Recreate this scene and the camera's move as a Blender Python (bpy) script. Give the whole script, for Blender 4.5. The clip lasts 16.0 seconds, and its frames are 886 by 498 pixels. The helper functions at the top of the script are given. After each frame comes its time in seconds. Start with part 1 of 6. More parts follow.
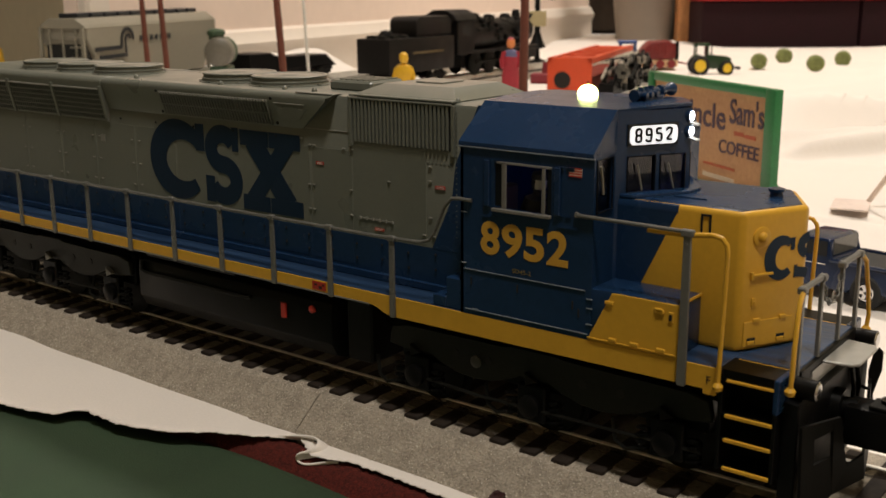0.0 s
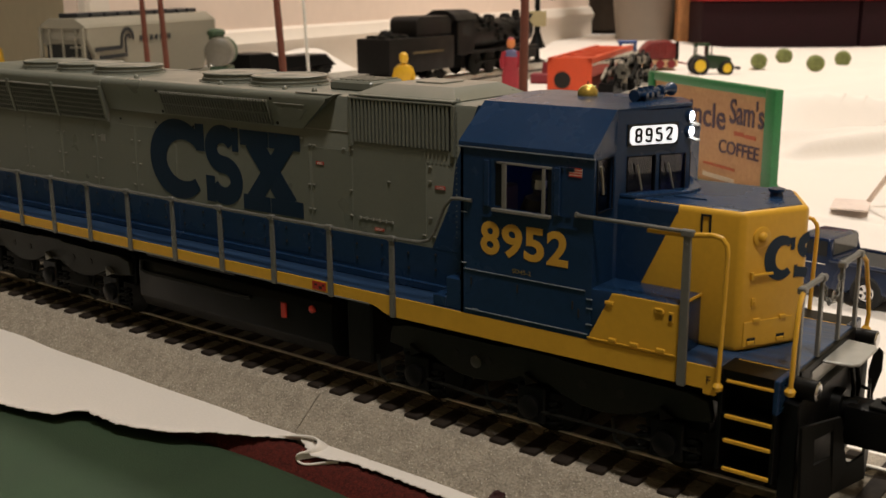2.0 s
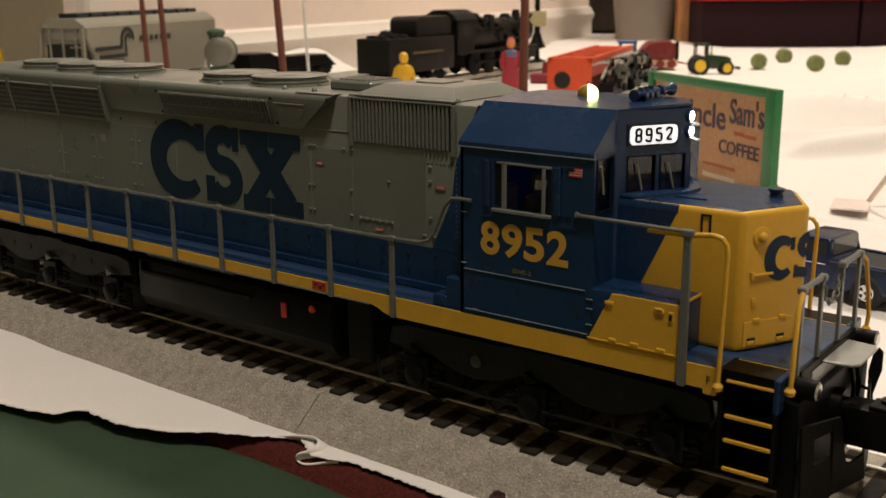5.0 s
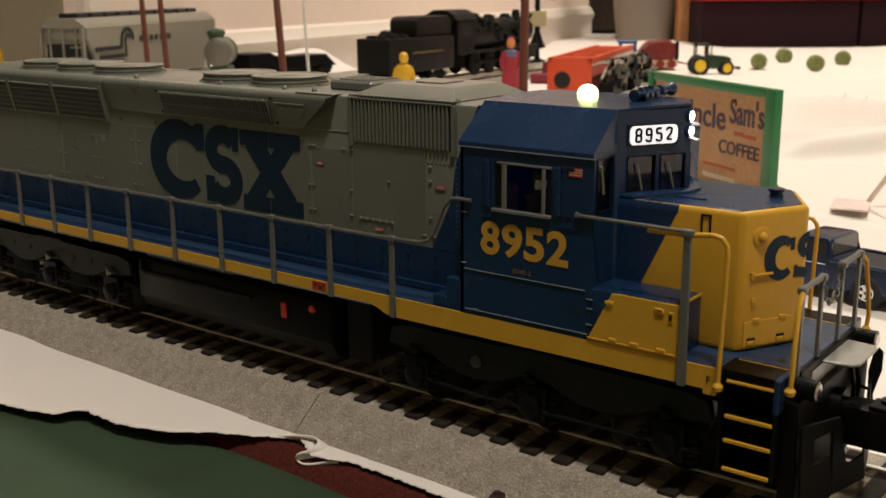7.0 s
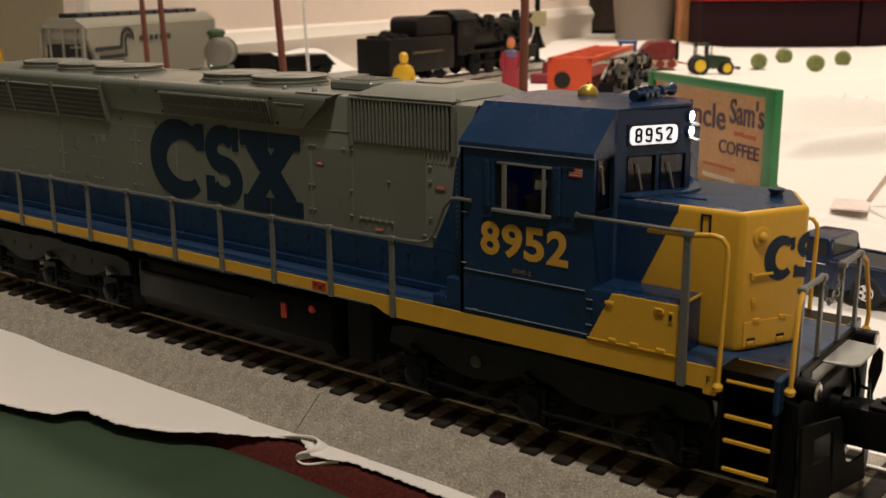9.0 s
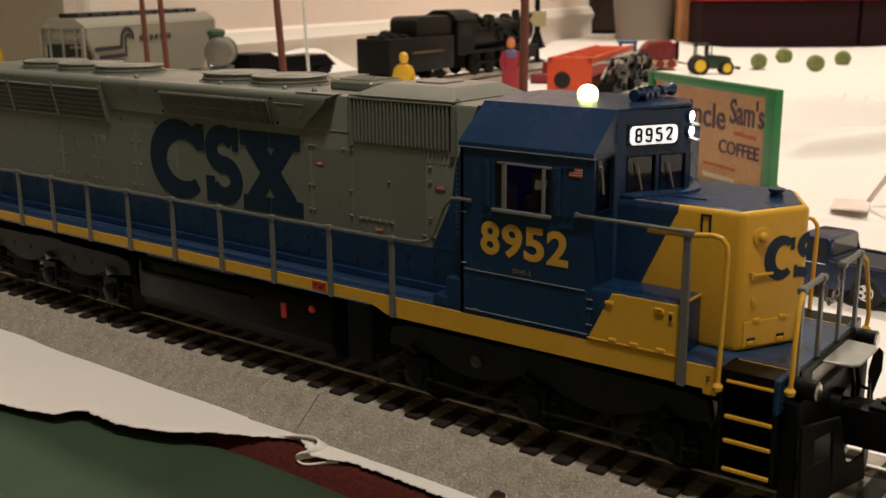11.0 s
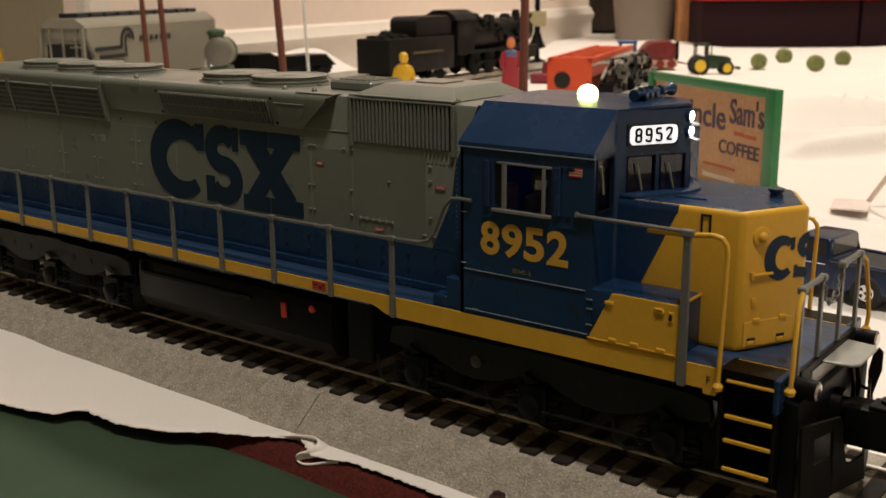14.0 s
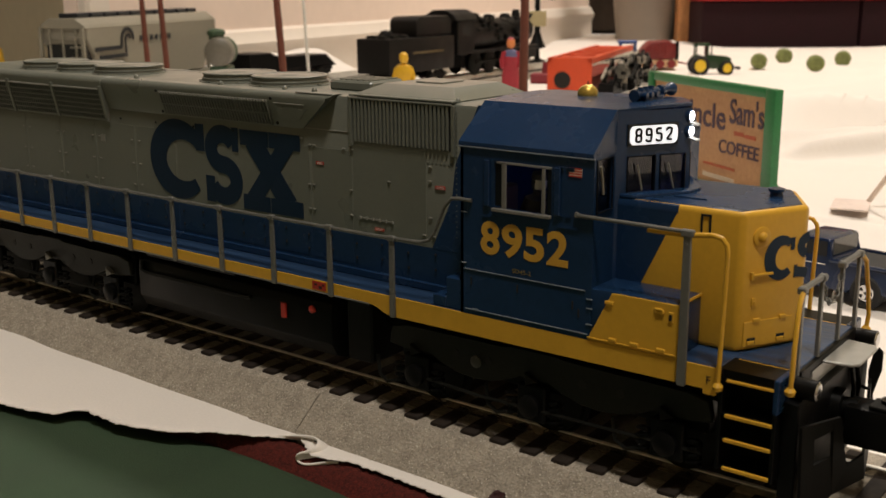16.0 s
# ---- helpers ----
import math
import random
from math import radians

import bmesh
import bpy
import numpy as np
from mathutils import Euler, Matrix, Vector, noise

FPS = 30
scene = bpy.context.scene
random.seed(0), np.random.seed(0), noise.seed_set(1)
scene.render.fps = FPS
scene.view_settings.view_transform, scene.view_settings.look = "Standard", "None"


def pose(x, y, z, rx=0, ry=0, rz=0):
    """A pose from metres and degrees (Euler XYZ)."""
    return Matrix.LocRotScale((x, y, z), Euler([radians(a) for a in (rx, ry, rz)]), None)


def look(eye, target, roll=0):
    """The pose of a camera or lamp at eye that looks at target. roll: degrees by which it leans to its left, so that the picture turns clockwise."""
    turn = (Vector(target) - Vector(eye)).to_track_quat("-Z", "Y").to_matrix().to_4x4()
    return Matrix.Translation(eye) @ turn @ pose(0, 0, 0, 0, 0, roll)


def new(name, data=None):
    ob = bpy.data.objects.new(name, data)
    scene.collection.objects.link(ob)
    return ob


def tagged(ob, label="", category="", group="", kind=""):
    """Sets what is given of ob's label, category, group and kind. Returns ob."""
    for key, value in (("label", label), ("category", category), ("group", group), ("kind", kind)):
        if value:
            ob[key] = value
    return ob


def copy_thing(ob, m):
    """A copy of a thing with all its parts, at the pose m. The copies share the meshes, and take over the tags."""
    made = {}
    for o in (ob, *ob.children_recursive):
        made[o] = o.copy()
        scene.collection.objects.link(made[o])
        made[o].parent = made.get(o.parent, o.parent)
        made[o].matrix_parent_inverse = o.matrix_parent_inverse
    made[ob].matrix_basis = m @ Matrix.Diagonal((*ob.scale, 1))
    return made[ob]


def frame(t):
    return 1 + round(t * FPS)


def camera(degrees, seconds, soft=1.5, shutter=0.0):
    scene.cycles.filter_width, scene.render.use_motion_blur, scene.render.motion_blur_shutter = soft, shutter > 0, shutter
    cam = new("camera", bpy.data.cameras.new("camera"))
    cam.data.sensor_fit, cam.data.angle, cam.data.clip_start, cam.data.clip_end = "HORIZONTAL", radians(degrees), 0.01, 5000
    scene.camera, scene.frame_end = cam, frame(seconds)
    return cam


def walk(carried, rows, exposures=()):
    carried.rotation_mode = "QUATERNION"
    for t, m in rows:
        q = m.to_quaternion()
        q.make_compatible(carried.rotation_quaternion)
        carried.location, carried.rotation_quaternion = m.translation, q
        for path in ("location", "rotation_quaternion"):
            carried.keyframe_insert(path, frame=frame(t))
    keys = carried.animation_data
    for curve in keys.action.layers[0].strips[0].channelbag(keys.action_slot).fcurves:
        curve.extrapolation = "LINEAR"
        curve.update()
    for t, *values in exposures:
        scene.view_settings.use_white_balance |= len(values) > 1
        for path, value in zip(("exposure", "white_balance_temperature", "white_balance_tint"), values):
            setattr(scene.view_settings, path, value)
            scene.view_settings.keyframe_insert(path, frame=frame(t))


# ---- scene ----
FT = 0.0047625          # one foot of the 1:64 models, in metres
MM = 0.001

cam = camera(45.33, 16.0)
cam.data.dof.use_dof, cam.data.dof.focus_distance, cam.data.dof.aperture_fstop = True, 0.27, 50
EYE = Vector((0.06115, -0.20188, 0.09681))
AIM = EYE + Vector((-0.59376, 0.76755, -0.24150))
walk(cam, [(0.0, look(EYE, AIM, -0.407)), (16.0, look(EYE, AIM, -0.407))], [(0.0, 0.0), (16.0, 0.0)])

# ---- light ----
world = bpy.data.worlds.new("room_air")
scene.world = world
world.use_nodes = True
world.node_tree.nodes["Background"].inputs[0].default_value = (1.0, 0.8, 0.6, 1)
world.node_tree.nodes["Background"].inputs[1].default_value = 0.02


def area_lamp(name, eye, target, size, watts, colour):
    data = bpy.data.lights.new(name, "AREA")
    data.shape, data.size, data.energy, data.color = "DISK", size, watts, colour
    ob = new(name, data)
    ob.matrix_world = look(eye, target)
    return ob


# both lamps are unseen; the second is added to brighten the near side
LAMPS = ((-0.25, 1.35, 2.22, 39.5), (0.5, -0.52, 2.22, 34))
for lx, ly, lz, watts in LAMPS:
    area_lamp("ceiling_lamp_light", (lx, ly, lz), (lx, ly, 0), 0.3, watts, (0.99, 0.905, 0.80))


# ---- materials ----
def mat(name, colour, rough=0.5, metal=0.0, grain=400.0, vary=0.12, bump=0.1, stain=40.0, depth=0.0002, spec=0.5, coat=0.0, emit=None, glow=0.0, trans=0.0, dirt=None):
    """A node material: colour varied at two scales, roughness varied, fine bump. Scales are per metre."""
    m = bpy.data.materials.new(name)
    m.use_nodes = True
    nt = m.node_tree
    b = nt.nodes["Principled BSDF"]
    tc = nt.nodes.new("ShaderNodeTexCoord")
    n1, n2 = nt.nodes.new("ShaderNodeTexNoise"), nt.nodes.new("ShaderNodeTexNoise")
    n1.inputs["Scale"].default_value, n2.inputs["Scale"].default_value = grain, stain
    n1.inputs["Detail"].default_value, n2.inputs["Detail"].default_value = 3, 4
    for n in (n1, n2):
        nt.links.new(tc.outputs["Object"], n.inputs["Vector"])
    add = nt.nodes.new("ShaderNodeMath")
    add.operation = "ADD"
    nt.links.new(n1.outputs["Fac"], add.inputs[0])
    nt.links.new(n2.outputs["Fac"], add.inputs[1])
    ramp = nt.nodes.new("ShaderNodeMapRange")
    ramp.inputs["From Min"].default_value, ramp.inputs["From Max"].default_value = 0.6, 1.4
    nt.links.new(add.outputs[0], ramp.inputs["Value"])
    mix = nt.nodes.new("ShaderNodeMix")
    mix.data_type = "RGBA"
    dark = dirt or tuple(c * (1 - vary) for c in colour)
    light = tuple(min(1, c * (1 + vary)) for c in colour)
    mix.inputs["A"].default_value, mix.inputs["B"].default_value = (*dark, 1), (*light, 1)
    nt.links.new(ramp.outputs["Result"], mix.inputs["Factor"])
    nt.links.new(mix.outputs["Result"], b.inputs["Base Color"])
    rr = nt.nodes.new("ShaderNodeMapRange")
    rr.inputs["From Min"].default_value, rr.inputs["From Max"].default_value = 0.3, 0.7
    rr.inputs["To Min"].default_value, rr.inputs["To Max"].default_value = max(0, rough - 0.08), min(1, rough + 0.08)
    nt.links.new(n2.outputs["Fac"], rr.inputs["Value"])
    nt.links.new(rr.outputs["Result"], b.inputs["Roughness"])
    b.inputs["Metallic"].default_value = metal
    b.inputs["Specular IOR Level"].default_value = spec
    b.inputs["Coat Weight"].default_value = coat
    b.inputs["Transmission Weight"].default_value = trans
    if emit:
        b.inputs["Emission Color"].default_value, b.inputs["Emission Strength"].default_value = (*emit, 1), glow
    if bump:
        bp = nt.nodes.new("ShaderNodeBump")
        bp.inputs["Strength"].default_value, bp.inputs["Distance"].default_value = bump, depth
        nt.links.new(n1.outputs["Fac"], bp.inputs["Height"])
        nt.links.new(bp.outputs["Normal"], b.inputs["Normal"])
    return m


GREY = mat("hood_grey_paint", (0.146, 0.154, 0.130), 0.34, grain=900, vary=0.06, stain=60)
BLUE = mat("dark_blue_paint", (0.0092, 0.0295, 0.078), 0.25, grain=900, vary=0.15, stain=60, spec=0.32)
WALKBLUE = mat("walkway_blue_paint", (0.015, 0.038, 0.088), 0.42, grain=1500, vary=0.6, stain=400, bump=0.3)
# the walkway's paint is streaked lengthwise
tree_ = WALKBLUE.node_tree
map_ = tree_.nodes.new("ShaderNodeMapping")
map_.inputs["Scale"].default_value = (0.06, 1.0, 1.0)
tree_.links.new(next(n for n in tree_.nodes if n.type == "TEX_COORD").outputs["Object"], map_.inputs["Vector"])
for n in [n for n in tree_.nodes if n.type == "TEX_NOISE"]:
    tree_.links.new(map_.outputs["Vector"], n.inputs["Vector"])
YELLOW = mat("yellow_paint", (0.61, 0.34, 0.032), 0.38, grain=900, vary=0.06, stain=50, spec=0.3)
BLACK = mat("black_plastic", (0.003, 0.003, 0.003), 0.4, spec=0.13, grain=700, vary=0.4, stain=80)
GRIMY = mat("grimy_black_plastic", (0.0055, 0.0055, 0.0042), 0.65, spec=0.18, grain=900, vary=0.5, stain=150)
RAILGREY = mat("grey_plastic_rail", (0.125, 0.125, 0.115), 0.45, grain=1200, vary=0.1)
# near-black for flat openings, their shade in the colour, and for black marks
DARKHOLE = mat("dark_recess", (0.009, 0.009, 0.0075), 0.8)
LETTERBLUE = mat("blue_lettering", (0.006, 0.020, 0.043), 0.45, spec=0.2, grain=900, vary=0.08)
GOLD = mat("gold_lettering", (0.56, 0.31, 0.04), 0.4, grain=900, vary=0.05)
RED = mat("red_paint", (0.4, 0.028, 0.016), 0.4)
WHITEP = mat("white_paint", (0.75, 0.73, 0.68), 0.45)
SILVER = mat("silver_paint", (0.33, 0.33, 0.31), 0.4, 0.3)
LATCH = mat("bright_latch", (0.24, 0.235, 0.21), 0.4)
FRAMEGREY = mat("grey_window_frame", (0.17, 0.165, 0.15), 0.4)
# pale blue for the cab's edges, their highlights put into the colour
EDGE = mat("blue_edge_highlight", (0.17, 0.20, 0.235), 0.35)
DIMGOLD = mat("dim_gold_mark", (0.18, 0.125, 0.03), 0.5)
GLASSDARK = mat("smoked_glass", (0.008, 0.009, 0.011), 0.12, spec=0.2, bump=0)
CLEAR = mat("clear_pane", (0.05, 0.055, 0.12), 0.06, trans=1.0, bump=0, vary=0.01)
LED = mat("lit_cold_led", (0.8, 0.85, 1.0), 0.4, emit=(0.35, 0.42, 1.0), glow=16)
RAILSTEEL = mat("pale_rail_steel", (0.76, 0.72, 0.64), 0.45, 0.0, grain=600, vary=0.3)
TIESTRIP = mat("brown_grey_tie_strip", (0.20, 0.175, 0.135), 0.8, spec=0.2, grain=900, vary=0.5, bump=0.6)
TRUCKGREY = mat("dark_grey_truck_plastic", (0.009, 0.0095, 0.0074), 0.5, spec=0.25, grain=900, vary=0.4, stain=150)
RAILSIDE = mat("dull_rail_side", (0.5, 0.44, 0.35), 0.25, 0.9, grain=500, vary=0.4)
TIE = mat("brown_plastic_tie", (0.019, 0.0135, 0.010), 0.7, spec=0.2, grain=800, vary=0.4, bump=0.4)
CHROME = mat("chrome", (0.6, 0.6, 0.6), 0.2, 1.0)
BALLAST = mat("speckled_grey_roadbed", (0.33, 0.29, 0.235), 0.85, grain=1500, vary=0.36, bump=1.0, depth=0.0006, stain=300, spec=0.25)
GRAINS = mat("loose_ballast_grains", (0.33, 0.29, 0.235), 0.6, grain=900, vary=0.2, bump=0)
nodes_, links_ = GRAINS.node_tree.nodes, GRAINS.node_tree.links
geo_, hue_ = nodes_.new("ShaderNodeNewGeometry"), nodes_.new("ShaderNodeMix")
hue_.data_type = "RGBA"
hue_.inputs["A"].default_value, hue_.inputs["B"].default_value = (0.23, 0.20, 0.155, 1), (0.53, 0.48, 0.4, 1)
links_.new(geo_.outputs["Random Per Island"], hue_.inputs["Factor"])
links_.new(hue_.outputs["Result"], nodes_["Principled BSDF"].inputs["Base Color"])
SHEET = mat("white_felt_sheet", (0.8, 0.75, 0.70), 0.95, grain=1500, vary=0.04, bump=0.25, depth=0.0004, stain=9, spec=0.1)
GREENCLOTH = mat("dark_green_cloth", (0.026, 0.051, 0.024), 0.8, grain=2500, vary=0.35, bump=0.5, depth=0.0004, stain=30)
MAROON = mat("maroon_fabric", (0.076, 0.0135, 0.010), 0.85, spec=0.2, grain=2600, vary=0.7, bump=0.6, depth=0.0005, stain=900)
WALLPAINT = mat("cream_wall_paint", (0.84, 0.69, 0.60), 0.8, grain=60, vary=0.04, stain=3)
WALLOLIVE = mat("beige_wall_paint", (0.50, 0.44, 0.305), 0.8, grain=60, vary=0.05, stain=3)
TRIMWHITE = mat("white_gloss_trim", (0.78, 0.70, 0.62), 0.4, grain=60, vary=0.03, stain=5)
CEILPAINT = mat("ceiling_paint", (0.75, 0.7, 0.62), 0.9)
LAMPGLASS = mat("lit_lamp_glass", (0.9, 0.8, 0.6), 0.4, emit=(1.0, 0.8, 0.55), glow=6)
LIGHTWHITE = mat("lit_white_lens", (0.9, 0.9, 0.95), 0.3, emit=(0.95, 0.97, 1.0), glow=0.8)
HEADLIGHT = mat("lit_headlight_lens", (0.9, 0.9, 1.0), 0.3, emit=(0.85, 0.88, 1.0), glow=30)
STROBE = mat("lit_strobe_lens", (0.9, 0.9, 0.6), 0.3, emit=(0.82, 1.0, 0.28), glow=11)


# ---- mesh helpers ----
def part(name, bm, material, parent=None, label="", k=MM, smooth=35, at=None):
    """Link a bmesh, built in units of k metres, as one mesh object under parent."""
    bmesh.ops.recalc_face_normals(bm, faces=bm.faces)
    bm.transform(Matrix.Diagonal((k, k, k, 1)))
    me = bpy.data.meshes.new(name)
    bm.to_mesh(me)
    bm.free()
    for m in (material if isinstance(material, (list, tuple)) else [material]):
        me.materials.append(m)
    if smooth:
        me.shade_smooth()
        me.set_sharp_from_angle(angle=radians(smooth))
    ob = new(name, me)
    if parent:
        ob.parent = parent
    if at is not None:
        ob.matrix_basis = at
    if label:
        ob["label"] = label
    return ob


def thing(name, label, category, m=None, group="", kind=""):
    ob = new(name)
    ob.empty_display_size = 0.01
    if m is not None:
        ob.matrix_basis = m
    return tagged(ob, label, category, group, kind)


def B():
    return bmesh.new()


def box(bm, x0, x1, y0, y1, z0, z1, bev=0.0, m=None, seg=1):
    vs = [bm.verts.new(c) for c in ((x0, y0, z0), (x1, y0, z0), (x1, y1, z0), (x0, y1, z0), (x0, y0, z1), (x1, y0, z1), (x1, y1, z1), (x0, y1, z1))]
    fs = [bm.faces.new([vs[i] for i in f]) for f in ((3, 2, 1, 0), (4, 5, 6, 7), (0, 1, 5, 4), (1, 2, 6, 5), (2, 3, 7, 6), (3, 0, 4, 7))]
    if bev:
        r = bmesh.ops.bevel(bm, geom=list({e for f in fs for e in f.edges}), offset=bev, segments=seg, profile=0.5, affect="EDGES")
        vs = list({v for f in r["faces"] for v in f.verts} | {v for v in vs if v.is_valid})
    if m is not None:
        bmesh.ops.transform(bm, matrix=m, verts=vs)
    return vs


def prism(bm, pts, axis, lo, hi, bev=0.0, seg=1, m=None):
    """A polygon, in the other two axes in order, pulled along axis from lo to hi."""
    def co(p, h):
        c = list(p)
        c.insert("xyz".index(axis), h)
        return c
    a = [bm.verts.new(co(p, lo)) for p in pts]
    b = [bm.verts.new(co(p, hi)) for p in pts]
    n = len(pts)
    fs = [bm.faces.new(a[::-1]), bm.faces.new(b)]
    fs += [bm.faces.new((a[i], a[(i + 1) % n], b[(i + 1) % n], b[i])) for i in range(n)]
    vs = a + b
    if bev:
        r = bmesh.ops.bevel(bm, geom=list({e for f in fs for e in f.edges}), offset=bev, segments=seg, profile=0.5, affect="EDGES")
        vs = list({v for f in r["faces"] for v in f.verts} | {v for v in vs if v.is_valid})
    if m is not None:
        bmesh.ops.transform(bm, matrix=m, verts=vs)
    return vs


def cyl(bm, p0, p1, r0, r1=None, seg=16, cap=True):
    p0, p1 = Vector(p0), Vector(p1)
    r1 = r0 if r1 is None else r1
    q = (p1 - p0).to_track_quat("Z", "Y")
    rings = []
    for p, r in ((p0, r0), (p1, r1)):
        rings.append([bm.verts.new(p + q @ Vector((r * math.cos(2 * math.pi * i / seg), r * math.sin(2 * math.pi * i / seg), 0))) for i in range(seg)])
    for i in range(seg):
        j = (i + 1) % seg
        bm.faces.new((rings[0][i], rings[0][j], rings[1][j], rings[1][i]))
    if cap:
        bm.faces.new(rings[0][::-1])
        bm.faces.new(rings[1])
    return rings[0] + rings[1]


def tube(bm, path, r, seg=8):
    """A round bar along a path of points."""
    path = [Vector(p) for p in path]
    rings = []
    for i, p in enumerate(path):
        a, b = path[max(0, i - 1)], path[min(len(path) - 1, i + 1)]
        q = (b - a).to_track_quat("Z", "Y")
        rings.append([bm.verts.new(p + q @ Vector((r * math.cos(2 * math.pi * k / seg), r * math.sin(2 * math.pi * k / seg), 0))) for k in range(seg)])
    for a, b in zip(rings, rings[1:]):
        best = min(range(seg), key=lambda s: sum((a[k].co - b[(k + s) % seg].co).length for k in range(0, seg, 2)))
        for k in range(seg):
            bm.faces.new((a[k], a[(k + 1) % seg], b[(k + 1 + best) % seg], b[(k + best) % seg]))
    bm.faces.new(rings[0][::-1])
    bm.faces.new(rings[-1])


def lathe(bm, prof, at=(0, 0, 0), axis="z", seg=24, m=None):
    """(r, h) points turned round an axis."""
    rings, made = [], []
    for r, h in prof:
        ring = []
        for i in range(seg):
            a = 2 * math.pi * i / seg
            u, v = r * math.cos(a), r * math.sin(a)
            c = {"z": (u, v, h), "y": (u, h, v), "x": (h, u, v)}[axis]
            ring.append(bm.verts.new(Vector(c) + Vector(at)))
        rings.append(ring)
        made += ring
    for a, b in zip(rings, rings[1:]):
        for i in range(seg):
            j = (i + 1) % seg
            bm.faces.new((a[i], a[j], b[j], b[i]))
    bm.faces.new(rings[0][::-1])
    bm.faces.new(rings[-1])
    if m is not None:
        bmesh.ops.transform(bm, matrix=m, verts=made)
    return made


def stroke(bm, path, w, thick, m, closed=False):
    """A flat band of width w along a 2D path, thick deep, laid by the matrix m (x right, y up, z out)."""
    pts = [Vector((p[0], p[1])) for p in path]
    L, R = [], []
    for i, p in enumerate(pts):
        a, b = pts[max(0, i - 1)], pts[min(len(pts) - 1, i + 1)]
        d = (b - a).normalized()
        n = Vector((-d.y, d.x)) * (w[i] if isinstance(w, (list, tuple)) else w) / 2
        L.append(p + n)
        R.append(p - n)
    V = [[bm.verts.new(m @ Vector((q.x, q.y, h))) for q in side_] for side_ in (L, R) for h in (0, thick)]
    ll, lh, rl, rh = V
    for i in range(len(pts) - 1):
        bm.faces.new((lh[i], rh[i], rh[i + 1], lh[i + 1]))
        bm.faces.new((ll[i], ll[i + 1], rl[i + 1], rl[i]))
        bm.faces.new((ll[i], lh[i], lh[i + 1], ll[i + 1]))
        bm.faces.new((rl[i], rl[i + 1], rh[i + 1], rh[i]))
    bm.faces.new((ll[0], rl[0], rh[0], lh[0]))
    bm.faces.new((ll[-1], lh[-1], rh[-1], rl[-1]))


def arc(cx, cy, rx, ry, a0, a1, n=16):
    return [(cx + rx * math.cos(radians(a0 + (a1 - a0) * i / n)), cy + ry * math.sin(radians(a0 + (a1 - a0) * i / n))) for i in range(n + 1)]


def writing(bm, text, m, x0, x1, y0, y1, thick, bold=0.0):
    """Text of the built-in font, fitted into a box of the plane m (x right, y up, z out)."""
    cu = bpy.data.curves.new("writing", "FONT")
    cu.body, cu.extrude, cu.offset, cu.resolution_u = text, 0.05, bold, 5
    ob = bpy.data.objects.new("writing", cu)
    scene.collection.objects.link(ob)
    me = bpy.data.meshes.new_from_object(ob.evaluated_get(bpy.context.evaluated_depsgraph_get()))
    bpy.data.objects.remove(ob)
    cs = [v.co for v in me.vertices]
    lo = [min(c[i] for c in cs) for i in range(3)]
    hi = [max(c[i] for c in cs) for i in range(3)]
    vs = [bm.verts.new(m @ Vector((x0 + (c.x - lo[0]) / (hi[0] - lo[0]) * (x1 - x0), y0 + (c.y - lo[1]) / (hi[1] - lo[1]) * (y1 - y0), (c.z - lo[2]) / (hi[2] - lo[2]) * thick))) for c in cs]
    for p in me.polygons:
        try:
            bm.faces.new([vs[i] for i in p.vertices])
        except ValueError:
            pass
    bpy.data.meshes.remove(me)


def plane_m(o, right, up):
    """A matrix with its x along right, y along up, z out, at o."""
    r, u = Vector(right).normalized(), Vector(up).normalized()
    n = r.cross(u)
    return Matrix(((r.x, u.x, n.x, o[0]), (r.y, u.y, n.y, o[1]), (r.z, u.z, n.z, o[2]), (0, 0, 0, 1)))


def wall(bm, A, Bp, z0, z1, t, holes=()):
    """An upright plate from plan point A to Bp, t thick inwards (to the left of A to Bp), with holes (u0, u1, za, zb)."""
    A, Bp = Vector(A), Vector(Bp)
    d = (Bp - A)
    L = d.length
    d.normalize()
    n = Vector((-d.y, d.x)) * t
    us = sorted({0.0, L, *[h[0] for h in holes], *[h[1] for h in holes]})
    zs = sorted({z0, z1, *[h[2] for h in holes], *[h[3] for h in holes]})
    verts = {}

    def v(i, j, s):
        if (i, j, s) not in verts:
            p = A + d * us[i] + n * s
            verts[i, j, s] = bm.verts.new((p.x, p.y, zs[j]))
        return verts[i, j, s]

    def solid(i, j):
        if not (0 <= i < len(us) - 1 and 0 <= j < len(zs) - 1):
            return False
        u, z = (us[i] + us[i + 1]) / 2, (zs[j] + zs[j + 1]) / 2
        return not any(h[0] < u < h[1] and h[2] < z < h[3] for h in holes)
    for i in range(len(us) - 1):
        for j in range(len(zs) - 1):
            if not solid(i, j):
                continue
            for s in (0, 1):
                bm.faces.new((v(i, j, s), v(i + 1, j, s), v(i + 1, j + 1, s), v(i, j + 1, s)))
            for di, dj, p, q in ((-1, 0, (i, j), (i, j + 1)), (1, 0, (i + 1, j), (i + 1, j + 1)), (0, -1, (i, j), (i + 1, j)), (0, 1, (i, j + 1), (i + 1, j + 1))):
                if not solid(i + di, j + dj):
                    bm.faces.new((v(*p, 0), v(*q, 0), v(*q, 1), v(*p, 1)))


# ---- room ----
GZ = -0.013             # the sheet's height under the rail's top


